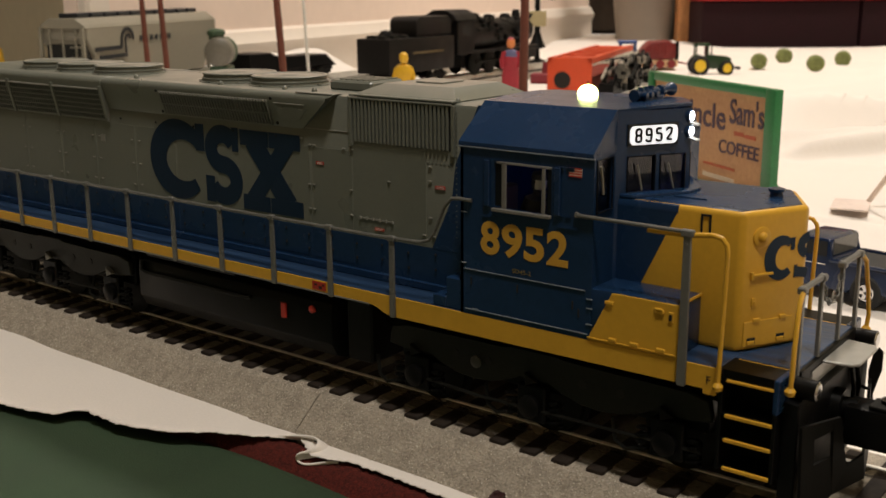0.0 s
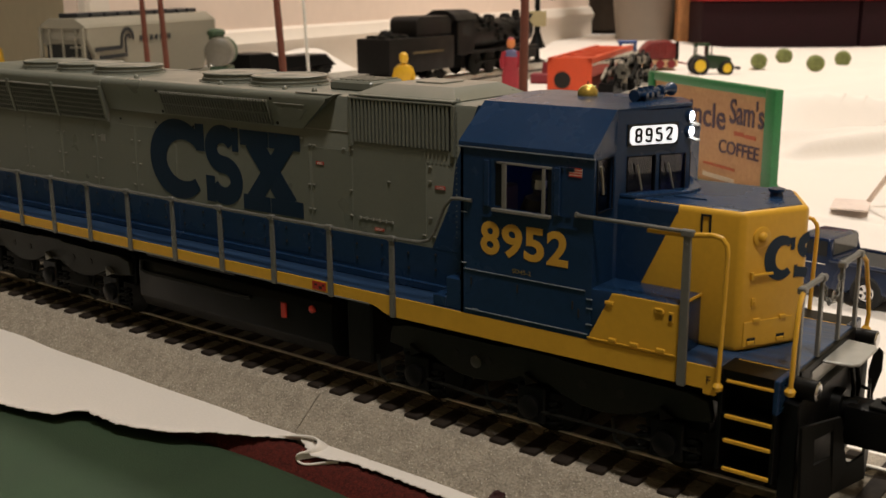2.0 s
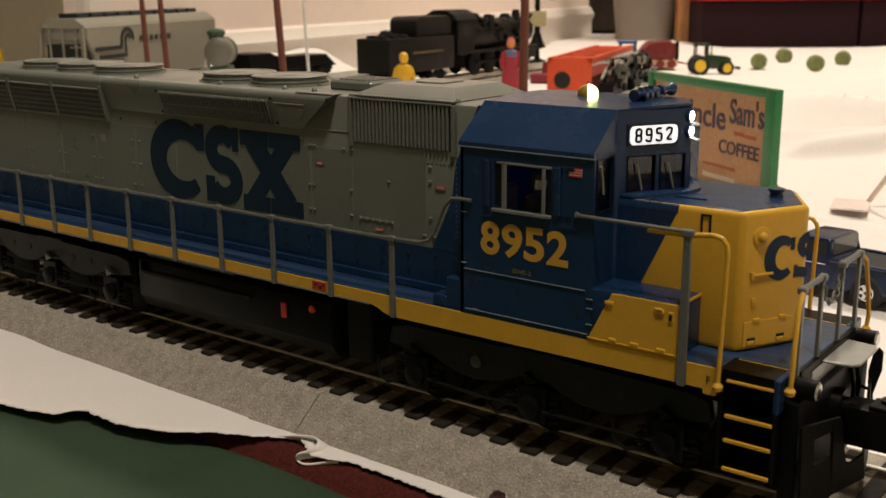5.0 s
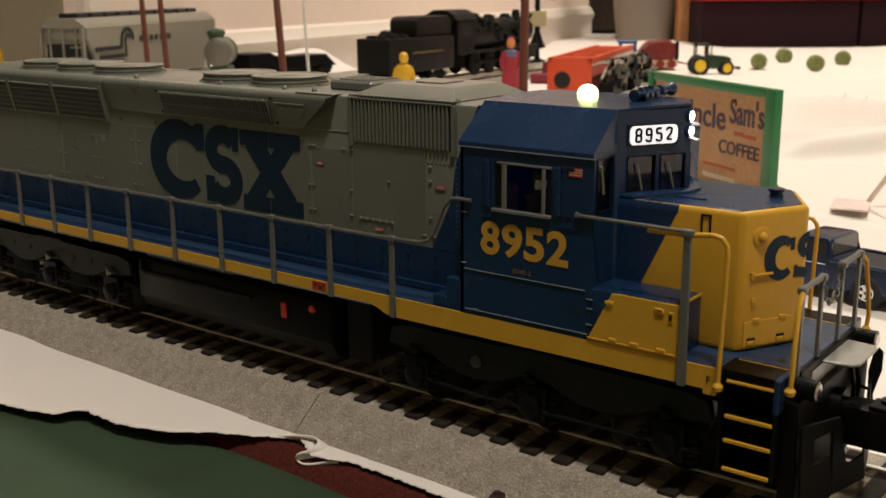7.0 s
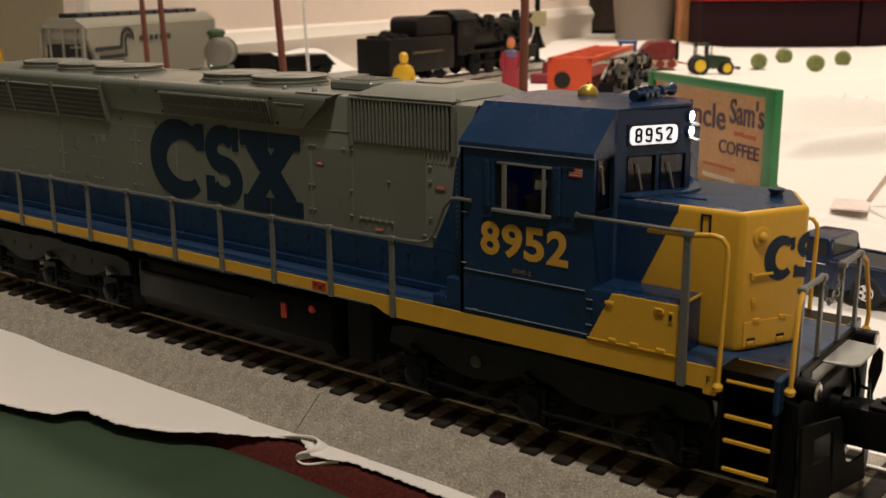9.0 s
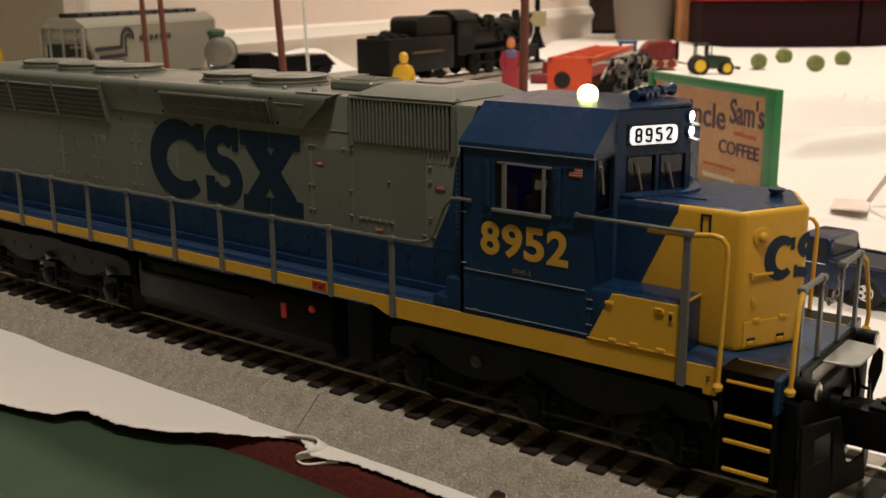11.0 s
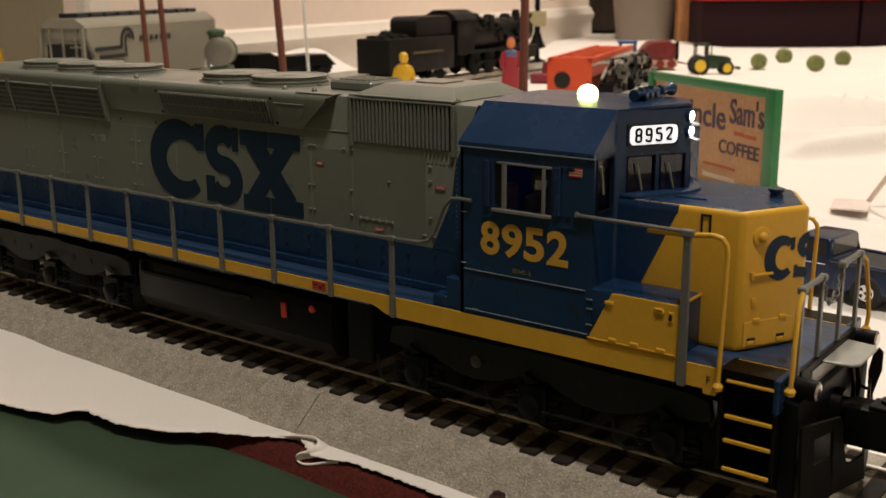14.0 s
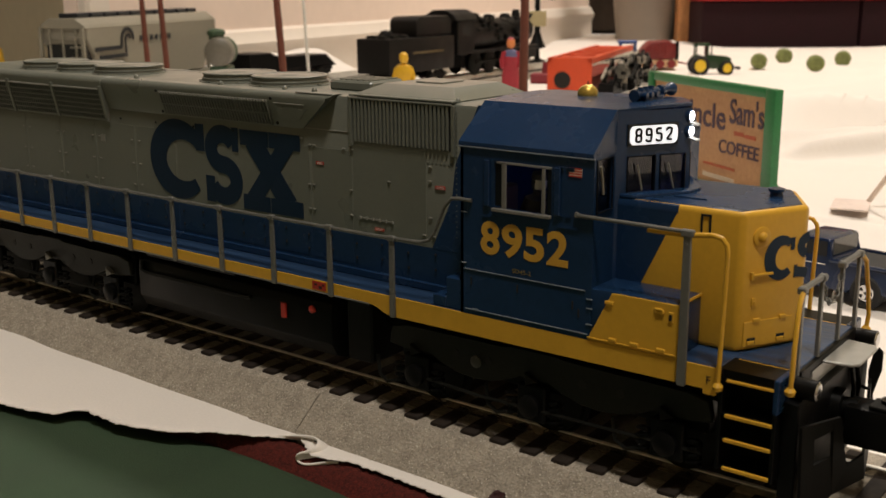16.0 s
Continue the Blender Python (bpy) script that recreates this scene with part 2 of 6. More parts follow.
def crease(x, y, a, b, high, wide):
    """A soft fold along the line a to b, steeper on its near side."""
    a, b, q = Vector(a), Vector(b), Vector((x, y))
    k = (q - a).dot(b - a) / (b - a).length_squared
    if k < -0.6 or k > 1.6:
        return 0.0
    fade = 1.0 if 0 <= k <= 1 else max(0.0, 1 - (abs(k - 0.5) - 0.5) / 0.6)
    d = (q - a).dot(Vector((a.y - b.y, b.x - a.x)).normalized()) + 0.005 * noise.noise(Vector((x * 9, y * 9, 2)))
    w = wide * (0.6 if d < 0 else 1.8)
    return high * fade * fade * math.exp(-(d / w) ** 2)


CREASES = (((-0.175, 0.505), (-0.13, 0.56), 0.010, 0.007), ((-0.21, 0.59), (-0.15, 0.60), 0.008, 0.006), ((-0.25, 0.70), (-0.12, 0.74), 0.004, 0.014),
           ((-0.112, 0.312), (-0.08, 0.285), 0.0022, 0.005), ((-0.086, 0.33), (-0.06, 0.31), 0.0022, 0.004))


def wave(x, y):
    """Soft folds of the sheet, in metres."""
    far = min(1.0, max(0.0, (y - 0.08) / 0.2))
    right = min(1.0, max(0.25, (x + 0.50) / 0.25))
    q = Vector((x * 0.8 + y * 0.5, y * 0.8 - x * 0.6, 0.0))
    n = noise.noise(Vector((q.x * 3, q.y * 9, 0.4))) * 0.014 + (0.4 - abs(noise.noise(Vector((q.x * 2.5, q.y * 11, 3.0))))) * 0.021 - 0.005
    n += noise.noise(Vector((x * 30, y * 42, 8.0))) * 0.0008
    back = min(1.0, max(0.0, (y - 1.25) / 0.2)) * max(0, noise.noise(Vector((x * 3.1, y * 2.0, 5)))) * 0.02
    # bunched up against the wall
    gap = (x + 0.8265) * 0.977 + (y - 0.517) * 0.213
    def soft(k):
        k = min(1.0, max(0.0, k))
        return k * k * (3 - 2 * k)
    back += 0.040 * soft((0.075 - gap) / 0.075) * soft((0.85 - y) / 0.11) * soft((y - 0.45) / 0.12)
    calm = 1.0
    for cx, cy, r in ((-0.03, 0.18, 0.13), (-0.19, 0.36, 0.13), (-0.5, 0.72, 0.2)):
        calm *= min(1.0, max(0.0, (math.hypot(x - cx, y - cy) - r * 0.6) / (r * 0.6)))
    return n * (1.0 + 0.9 * min(1.0, max(0.0, (x + 0.4) / 0.15))) * far * right * calm + back + (sum(crease(x, y, *c) for c in CREASES) if -0.33 < x < 0.05 and 0.2 < y < 0.9 else 0.0)


def make_floor():
    bm = B()
    box(bm, -3200, 2000, -3000, 2600, -760, -740)
    tagged(part("floor", bm, mat("brown_carpet", (0.12, 0.08, 0.055), 0.95, grain=500, vary=0.3, bump=0.6, depth=0.002), None), "brown carpeted floor of the room", "floor", kind="structure")


def make_platform():
    bm = B()
    box(bm, -2400, 1200, -20, 2200, -84, -64, 3)
    tagged(part("platform", bm, mat("plain_board", (0.35, 0.24, 0.14), 0.7, grain=200, vary=0.2)), "wide wooden layout board under the white sheet", "platform", kind="structure")
    for x, y in ((-2300, 60), (1100, 60), (-2300, 2100), (1100, 2100)):
        bm = B()
        box(bm, x - 30, x + 30, y - 30, y + 30, -740, -84, 2)
        tagged(part("platform_leg", bm, mat("plain_leg", (0.3, 0.2, 0.12), 0.7)), "square wooden leg under the layout board", "leg", kind="structure")


def make_sheet():
    bm = B()
    xs = np.concatenate([np.arange(-2.3, -1.0, 0.03), np.arange(-1.0, -0.42, 0.012), np.arange(-0.42, -0.03, 0.0007), np.arange(-0.03, 0.2, 0.006), np.arange(0.2, 1.1, 0.03)])
    ys = np.concatenate([np.arange(0.0, 0.24, 0.01), np.arange(0.24, 0.66, 0.004), np.arange(0.66, 1.0, 0.01), np.arange(1.0, 2.15, 0.025)])

    def edge(x):
        # torn near edge
        e = np.interp(x, [-2.3, -0.30, -0.1927, -0.1831, -0.1747, -0.1733, -0.1684, -0.1604, -0.1551, -0.1414, -0.1338, -0.1258, -0.1168, -0.1138, -0.112, -0.104, -0.1, -0.0944, -0.0824, -0.0674, 1.1],
                      [-0.075, -0.074, -0.0659, -0.0636, -0.0615, -0.0567, -0.0549, -0.0554, -0.055, -0.0509, -0.0448, -0.0409, -0.0363, -0.0341, -0.0345, -0.0395, -0.0385, -0.0364, -0.0365, -0.0371, -0.0375])
        return float(e) + 0.0008 * noise.noise(Vector((x * 320, 1.0, 0))) + 0.0009 * noise.noise(Vector((x * 1100, 5.0, 0)))
    rows = []
    front = (0.0, 0.04, 0.1, 0.3, 0.6)
    for x in xs:
        e = edge(x)
        col = []
        for i, k in enumerate(front):
            y = e + (0 - e) * k if i < 4 else max(-0.031, e + 0.002)
            z = -0.0102 + 0.0004 * noise.noise(Vector((x * 40, y * 40, 0))) + (float(np.interp(x, [-0.25, -0.18], [0.0005, 0.0])) if i == 4 else 0)
            col.append(bm.verts.new((x, y, z)))
        for y in ys:
            col.append(bm.verts.new((x, y, GZ + wave(x, y))))
        rows.append(col)
    for a, b in zip(rows, rows[1:]):
        for i in range(len(a) - 1):
            bm.faces.new((a[i], b[i], b[i + 1], a[i + 1]))
    ob = part("white_sheet", bm, SHEET, None, k=1.0, smooth=60)
    so = ob.modifiers.new("thickness", "SOLIDIFY")
    so.thickness, so.offset = 0.0003, -1
    tagged(ob, "white felt sheet with torn edge, lying in soft folds like snow", "sheet", kind="structure")


def make_room():
    # wall behind, from the door casing to the far corner
    d = Vector((-0.279, 1.281, 0)).normalized()
    o = Vector((-0.8265, 0.517, 0))
    m = plane_m(o, d, (0, 0, 1))
    bm = B()
    box(bm, -150, 1345, -740, 2300, -16, 0)
    tagged(part("wall_west", bm, WALLPAINT, None, at=m), "cream painted wall behind the layout", "wall", kind="structure")
    bm = B()
    prism(bm, [(-60, 0), (-60, 9), (22, 9), (28, 13), (36, 14), (41, 10), (48, 7), (51, 0)], "x", -121, 1341)
    tagged(part("baseboard", bm, TRIMWHITE, None, at=m), "white moulded baseboard along the wall", "baseboard", kind="structure")
    bm = B()
    box(bm, -152, -121, -740, 2050, 0, 14, 3)
    tagged(part("trim", bm, TRIMWHITE, None, at=m), "white painted door casing at the wall's end", "trim", kind="structure")
    # plain wall that turns away from the casing
    m = plane_m(Vector((-0.800, 0.376, 0)), Vector((0.95, -0.31, 0)).normalized(), (0, 0, 1))
    bm = B()
    box(bm, -2500, -4, -740, 2300, -16, 0)
    tagged(part("wall_side", bm, WALLOLIVE, None, at=m), "beige painted wall beside the door casing", "wall", kind="structure")
    # unseen walls and ceiling, added to close the room and bounce light
    for name, b in (("wall_south", (-3200, 2000, -3060, -3000, -740, 2300)), ("wall_north", (-3200, 2000, 2600, 2660, -740, 2300)),
                    ("wall_east", (2000, 2060, -3000, 2600, -740, 2300)), ("wall_back", (-3260, -3200, -3000, 2600, -740, 2300))):
        bm = B()
        box(bm, *b)
        tagged(part(name, bm, WALLOLIVE, None), "unseen plain beige wall, added to close the room", "wall", kind="structure")
    bm = B()
    box(bm, -3260, 2060, -3060, 2660, 2300, 2340)
    tagged(part("ceiling", bm, CEILPAINT, None), "unseen white ceiling, added to close the room", "ceiling", kind="structure")


def make_roadbed():
    road = thing("track_roadbed", "speckled grey plastic roadbed with brown ties and steel rails", "track")
    # roadbed sections butt at a joint
    for x0, x1 in ((-520, -116.5), (-116.2, 160)):
        bm = B()
        prism(bm, [(-33.3, -13), (-33.2, -10.3), (-32.8, -9.9), (-23.6, -2.65), (23.6, -2.65), (32.8, -9.9), (33.2, -10.3), (33.3, -13)], "x", x0, x1)
        part("roadbed", bm, BALLAST, road)
    for s in (-1, 1):
        bm = B()
        y = s * 11.4
        prism(bm, [(y - 1.3, -2.5), (y - 1.3, -2.3), (y - .3, -2.0), (y - .3, -.9), (y - .5, -.7), (y - .5, -.3), (y + .5, -.3), (y + .5, -.7), (y + .3, -.9), (y + .3, -2.0), (y + 1.3, -2.3), (y + 1.3, -2.5)], "x", -520, 160)
        rail = part("rail", bm, RAILSIDE, road, "dark rail with a pale head")
        # pale unmetallic head: the rail top's glint is put into its colour
        bm = B()
        prism(bm, [(y - .5, -.3), (y - .5, -.1), (y - .4, 0), (y + .4, 0), (y + .5, -.1), (y + .5, -.3)], "x", -520, 160)
        part("rail_head", bm, RAILSTEEL, rail, "pale rail head, its glint put into the colour")
    # ballast-like strip between the ties, darker than the roadbed
    bm = B()
    box(bm, -519, 159, -16.8, 16.8, -3.6, -2.2, 0.2)
    part("tie_web", bm, TIESTRIP, road, "brown-grey ballast strip between the ties")
    bm = B()
    box(bm, -2.1, 2.1, -21.7, 21.7, -3.4, -1.8, 0.5, seg=2)
    first = part("tie", bm, TIE, road)
    first.matrix_basis = pose(-0.5, 0, 0)
    for i in range(-48, 30):
        o = first.copy()
        scene.collection.objects.link(o)
        o.matrix_basis = pose(i * 0.00821 - 0.113, random.uniform(-.0004, .0004), 0, 0, 0, random.uniform(-.6, .6))
    bpy.data.objects.remove(first)
    # moulded tie plates on both sides of the near rail
    bm = B()
    box(bm, -1.5, 1.5, -13.6, -12.1, -1.85, -1.5, 0.1)
    box(bm, -.4, .4, -13.0, -12.3, -1.5, -1.15, 0.08)
    plate = part("tie_plate", bm, TIE, road)
    for i in range(-30, 12):
        o = plate if i == -30 else plate.copy()
        if i != -30:
            scene.collection.objects.link(o)
        o.matrix_basis = pose(i * 0.00821 - 0.113, 0, 0)
    # loose grains of the roadbed's rough near shoulder
    rnd = np.random.default_rng(5)
    n = 13000
    gx, gy = rnd.uniform(-330, 10, n), rnd.uniform(-32.9, -19.5, n)
    tie = np.abs((gx / 8.21 + 113 / 8.21 + .5) % 1 - .5) * 8.21 < 2.3
    keep = ~((gy > -21.9) & tie)
    gx, gy = gx[keep], gy[keep]
    gz = np.interp(gy, [-32.8, -23.6, 0], [-9.9, -2.65, -2.65])
    size = rnd.uniform(.13, .32, len(gx))
    octa = np.array(((1, 0, 0), (-1, 0, 0), (0, 1, 0), (0, -1, 0), (0, 0, 1), (0, 0, -1)), float)
    tri = np.array(((0, 2, 4), (2, 1, 4), (1, 3, 4), (3, 0, 4), (2, 0, 5), (1, 2, 5), (3, 1, 5), (0, 3, 5)))
    pts = (octa[None] * rnd.uniform(.6, 1.2, (len(gx), 6, 1)) + rnd.uniform(-.25, .25, (len(gx), 6, 3))) * size[:, None, None] + np.stack([gx, gy, gz], 1)[:, None]
    me = bpy.data.meshes.new("ballast_gravel")
    me.from_pydata((pts.reshape(-1, 3) * MM).tolist(), [], (tri[None] + np.arange(len(gx))[:, None, None] * 6).reshape(-1, 3).tolist())
    me.materials.append(GRAINS)
    ob = new("ballast_gravel", me)
    ob.parent = road
    ob["kind"] = "stuff"
    return road


make_floor()
make_platform()
make_sheet()
make_room()
make_roadbed()


# ---- the diesel locomotive, in feet of the full-size engine: x forward, y to its left, z over the rail ----
def make_locomotive():
    loco = thing("model_locomotive", "grey, dark blue and yellow model diesel locomotive standing on the track", "model train")

    def P(name, bm, m, label="", parent=None, smooth=35):
        return part(name, bm, m, parent or loco, label, FT, smooth)

    def share(ob, m):
        o = ob.copy()
        scene.collection.objects.link(o)
        o.matrix_basis = m
        return o

    def T(x, y, z):
        return Matrix.Translation((x * FT, y * FT, z * FT))

    side = plane_m((0, 0, 0), (1, 0, 0), (0, 0, 1))      # its z points to -y

    def on_side(y):
        return Matrix.Translation((0, y, 0)) @ side

    # frame and walkway
    bm = B()
    box(bm, -63, -0.3, -4.85, 4.85, 5.2, 5.72)
    box(bm, -62, -3.0, -3.2, 3.2, 3.6, 5.2)
    P("frame", bm, BLACK)
    bm = B()
    box(bm, -63, -2.55, -4.98, 4.98, 5.62, 5.76, 0.03)
    box(bm, -2.55, 0.0, -3.35, 3.35, 5.62, 5.76, 0.03)
    P("walkway", bm, WALKBLUE, "blue walkway deck")
    for s in (-1, 1):
        bm = B()
        y = s * 5.0
        pts = [(-63, 5.16), (-20.6, 5.14), (-20.2, 5.04), (-19.8, 4.84), (-19.5, 4.74), (-19.0, 4.72), (-3.15, 4.80), (-3.15, 4.56), (-2.62, 4.56), (-2.62, 5.74), (-63, 5.74)]
        prism(bm, pts, "y", min(y, y - s * .14), max(y, y - s * .14), 0.02)
        sill = P("side_sill", bm, YELLOW, "yellow painted sill stripe")
        if s < 0:
            bm = B()
            box(bm, -24.57, -23.63, -5.03, -5.0, 5.24, 5.66)
            P("sticker", bm, RED, "red warning sticker", sill)
            for x, z, w, h in ((-24.4, 5.5, .18, .1), (-24.1, 5.38, .22, .14), (-23.85, 5.52, .12, .1)):
                bm = B()
                box(bm, x, x + w, -5.04, -5.03, z - h / 2, z + h / 2)
                P("sticker_mark", bm, DARKHOLE, "", sill)
            bm = B()
            writing(bm, "F", on_side(-5.0), -3.02, -2.86, 5.0, 5.33, 0.02)
            P("letter_mark", bm, DARKHOLE, "black letter", sill)
    # grey lip under the thin sill
    bm = B()
    box(bm, -63, -20.7, -5.04, -4.9, 5.06, 5.15, 0.02)
    P("sill_lip", bm, RAILGREY)

    # long hood: blue base, grey upper body
    hw = 3.05
    bm = B()
    prism(bm, [(-hw, 5.7), (-hw, 7.9), (hw, 7.9), (hw, 5.7)], "x", -62, -15.2)
    box(bm, -62, -16.4, -hw - .22, -hw, 5.76, 6.15, 0.04)
    P("hood_base", bm, BLUE, "dark blue lower hood")
    bm = B()
    prism(bm, [(-hw, 7.9), (-hw, 14.75), (-hw + .1, 14.92), (-hw + .4, 15.0), (hw - .4, 15.0), (hw - .1, 14.92), (hw, 14.75), (hw, 7.9)], "x", -62, -15.5)
    P("hood", bm, GREY, "grey upper hood")
    # blue forward edge of the hood side, slanting
    for s in (-1, 1):
        bm = B()
        y = s * (hw + .012)
        prism(bm, [(-18.25, 7.88), (-17.02, 10.5), (-16.8, 12.2), (-15.5, 15.0), (-14.9, 15.0), (-14.9, 7.88)], "y", min(y, y - s * .03), max(y, y - s * .03))
        P("hood_panel", bm, BLUE, "dark blue slanting panel")
    # hood doors: shallow panels with seams
    for x0, x1 in ((-61.5, -57.2), (-57, -53), (-52.8, -49), (-48.8, -45.2), (-45, -41.2), (-41, -37.4), (-37.2, -33.6), (-33.4, -30), (-29.8, -26.4), (-26.2, -23.4)):
        bm = B()
        box(bm, x0, x1, -hw - .014, -hw + .02, 8.0, 12.2, 0.008)
        P("hood_door", bm, GREY)
        bm = B()
        box(bm, x0, x1, -hw - .014, -hw + .02, 6.3, 7.86, 0.008)
        P("hood_door", bm, BLUE, "dark blue hood door")
    bm = B()
    box(bm, -23.3, -18.6, -hw - .014, -hw + .02, 8.0, 12.55, 0.008)
    P("hood_door", bm, GREY)
    # door latches and hinges
    bm = B()
    box(bm, -.1, .1, -.06, .0, -.035, .035, 0.012)
    latch = P("latch", bm, LATCH)
    first = True
    spots = []
    for x in (-57.1, -52.9, -48.9, -45.1, -41.1, -37.3):
        spots += [(x - .35, 11.3), (x + .35, 11.3), (x - .35, 9.9), (x + .35, 9.9), (x - .35, 8.6), (x + .35, 8.6)]
    for x in (-26.3, -23.35, -26.0):
        spots += [(x, 12.3), (x - .1, 10.2), (x - .1, 8.9)]
    spots += [(-20.9, 10.9), (-18.3, 11.9), (-18.3, 9.4), (-18.3, 11.2), (-23.9, 12.3), (-26.9, 12.6), (-18.1, 8.5), (-18.7, 8.5)]
    spots = [p for p in spots if not (-40.2 < p[0] < -26.9 and p[1] < 12.5)]
    for x, z in spots:
        m = T(x, -hw - .02, z)
        if first:
            latch.matrix_basis, first = m, False
        else:
            share(latch, m)
    bm = B()
    box(bm, -.06, .06, -.05, .0, -.06, .06, 0.015)
    dot = P("hinge", bm, DARKHOLE)
    first = True
    for i in range(26):
        for z in (6.75, 7.5):
            m = T(-61 + i * 1.72, -hw - .03, z + (.1 if i % 2 else -.05))
            if first:
                dot.matrix_basis, first = m, False
            else:
                share(dot, m)
    for i in range(9):
        share(dot, T(-56 + i * 3.4, -hw - .02, 12.55))
    # small warning decals and notice
    for x, z, w, h, m in ((-25.9, 11.3, .55, .16, RED), (-18.0, 10.85, .6, .17, RED), (-21.9, 8.3, .6, .15, RED), (-44.6, 11.0, .45, .42, LATCH)):
        bm = B()
        box(bm, x, x + w, -hw - .05, -hw - .02, z, z + h)
        d = P("decal", bm, m, "small decal")
        if m is RED:
            for k in range(2):
                bm = B()
                box(bm, x + .06, x + w - .06, -hw - .056, -hw - .05, z + .035 + k * .065, z + .055 + k * .065)
                P("decal_line", bm, WHITEP, "", d)
    # handrail-like rivet strip
    bm = B()
    box(bm, -22.9, -20.7, -hw - .06, -hw, 8.82, 8.88)
    for i in range(6):
        box(bm, -22.9 + i * .43, -22.8 + i * .43, -hw - .1, -hw, 8.78, 8.92)
    P("grab_strip", bm, LATCH)

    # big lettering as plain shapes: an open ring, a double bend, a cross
    bm = B()
    sm = on_side(-hw - .028)
    th = 0.02
    stroke(bm, arc(-36.9, 10.52, 2.08, 1.78, 36, 312, 26), [.75 + .75 * max(0, math.sin(i / 26 * math.pi)) for i in range(27)], th, sm)
    stroke(bm, [(-35.1, 12.75), (-35.1, 11.2)], .7, th + .006, sm)
    P("lettering_shape", bm, LETTERBLUE, "dark blue open ring shape")
    bm = B()
    stroke(bm, arc(-33.2, 11.45, .98, .87, 25, 270, 20) + arc(-33.2, 9.68, 1.05, .9, 90, -155, 20)[1:], 1.02, th, sm)
    stroke(bm, [(-32.12, 12.75), (-32.12, 11.4)], .5, th + .006, sm)
    stroke(bm, [(-34.36, 9.85), (-34.36, 8.35)], .74, th + .006, sm)
    P("lettering_shape", bm, LETTERBLUE, "dark blue double bend shape")
    bm = B()
    stroke(bm, [(-30.75, 12.2), (-27.95, 8.8)], 1.3, th, sm)
    stroke(bm, [(-27.95, 12.2), (-30.85, 8.8)], 1.05, th + .004, sm)
    for x0, x1, z in ((-31.7, -29.47, 12.28), (-29.4, -27.05, 12.28), (-31.6, -29.47, 8.68), (-29.4, -26.95, 8.68)):
        stroke(bm, [(x0, z), (x1, z)], .85, th + .008, sm)
    P("lettering_shape", bm, LETTERBLUE, "dark blue cross shape")

    # flared upper sides with grilles: the face leans out a little towards the roof
    for s in (-1, 1):
        bm = B()
        prism(bm, [(s * 3.0, 13.08), (s * 3.06, 13.08), (s * 3.58, 14.66), (s * 3.57, 14.8), (s * 3.49, 14.91), (s * 3.36, 14.98), (s * 3.2, 15.01), (s * 2.6, 15.01)], "x", -43.5, -24.3)
        for v in bm.verts:
            if v.co.x > -30:
                v.co.x -= 2.5 if v.co.z < 13.2 else (.35 if v.co.y * s > 3.5 else 0)
        P("flared_side", bm, GREY, "grey flared upper side")
        bm = B()
        prism(bm, [(s * 3.0, 12.3), (s * 3.1, 12.3), (s * 3.62, 14.7), (s * 3.6, 14.82), (s * 3.49, 14.93), (s * 3.36, 15.0), (s * 3.2, 15.03), (s * 2.6, 15.03)], "x", -62.0, -43.5, 0.02)
        P("flared_side", bm, GREY, "grey flared radiator side")
    flare_m = plane_m((0, -3.06, 13.08), (1, 0, 0), Vector((0, -.52, 1.58)).normalized())
    rear_m = plane_m((0, -3.1, 12.3), (1, 0, 0), Vector((0, -.52, 2.4)).normalized())

    def grille(fm, x0, x1, v0, v1, cells_x, cells_v, bar=.035, rib=.045, out=.1):
        g = B()
        prism(g, [(x0, v0), (x1, v0), (x1, v1), (x0, v1)], "z", 0.005, 0.02, m=fm)
        back = P("grille_backing", g, DARKHOLE, "dark grille opening")
        for i in range(cells_v + 1):
            v = v0 + (v1 - v0) * i / cells_v
            g = B()
            prism(g, [(x0, v - bar), (x1, v - bar), (x1, v + bar), (x0, v + bar)], "z", 0.02, out + .02, m=fm)
            P("grille_bar", g, GREY, "", back)
        ribs = B()
        for i in range(cells_x + 1):
            x = x0 + (x1 - x0) * i / cells_x
            prism(ribs, [(x - rib, v0), (x + rib, v0), (x + rib, v1), (x - rib, v1)], "z", 0.018, out, m=fm)
        o = P("grille_mesh", ribs, GREY, "", back)
        o["kind"] = "stuff"
        return back
    for x0, x1 in ((-61.9, -59.3), (-59.0, -54.0), (-53.7, -48.9), (-48.6, -43.75)):
        grille(rear_m, x0, x1, .12, 2.0, int((x1 - x0) / .23), 6, .026, .03, .06)
        bm = B()
        prism(bm, [(x1, .0), (x1 + .28, .0), (x1 + .28, 2.25), (x1, 2.25)], "z", 0.0, 0.13, 0.02, m=rear_m)
        P("grille_post", bm, GREY)
        bm = B()
        prism(bm, [(x0, 2.02), (x1, 2.02), (x1, 2.08), (x0, 2.08)], "z", 0.0, 0.14, m=rear_m)
        P("grille_lip", bm, LATCH)
    grille(flare_m, -37.85, -28.95, .1, 1.42, 38, 2, .02, .04, .12)
    # row of stub ends along the upper edge of the grille, and the screws beside it
    bm = B()
    for i in range(39):
        x = -37.85 + 8.9 * i / 38
        prism(bm, [(x - .06, 1.42), (x + .06, 1.42), (x + .06, 1.52), (x - .06, 1.52)], "z", 0.0, 0.13, m=flare_m)
    P("grille_stubs", bm, LATCH)["kind"] = "stuff"
    for x, v in ((-38.2, .2), (-38.2, 1.5), (-28.6, .2), (-28.6, 1.62)):
        bm = B()
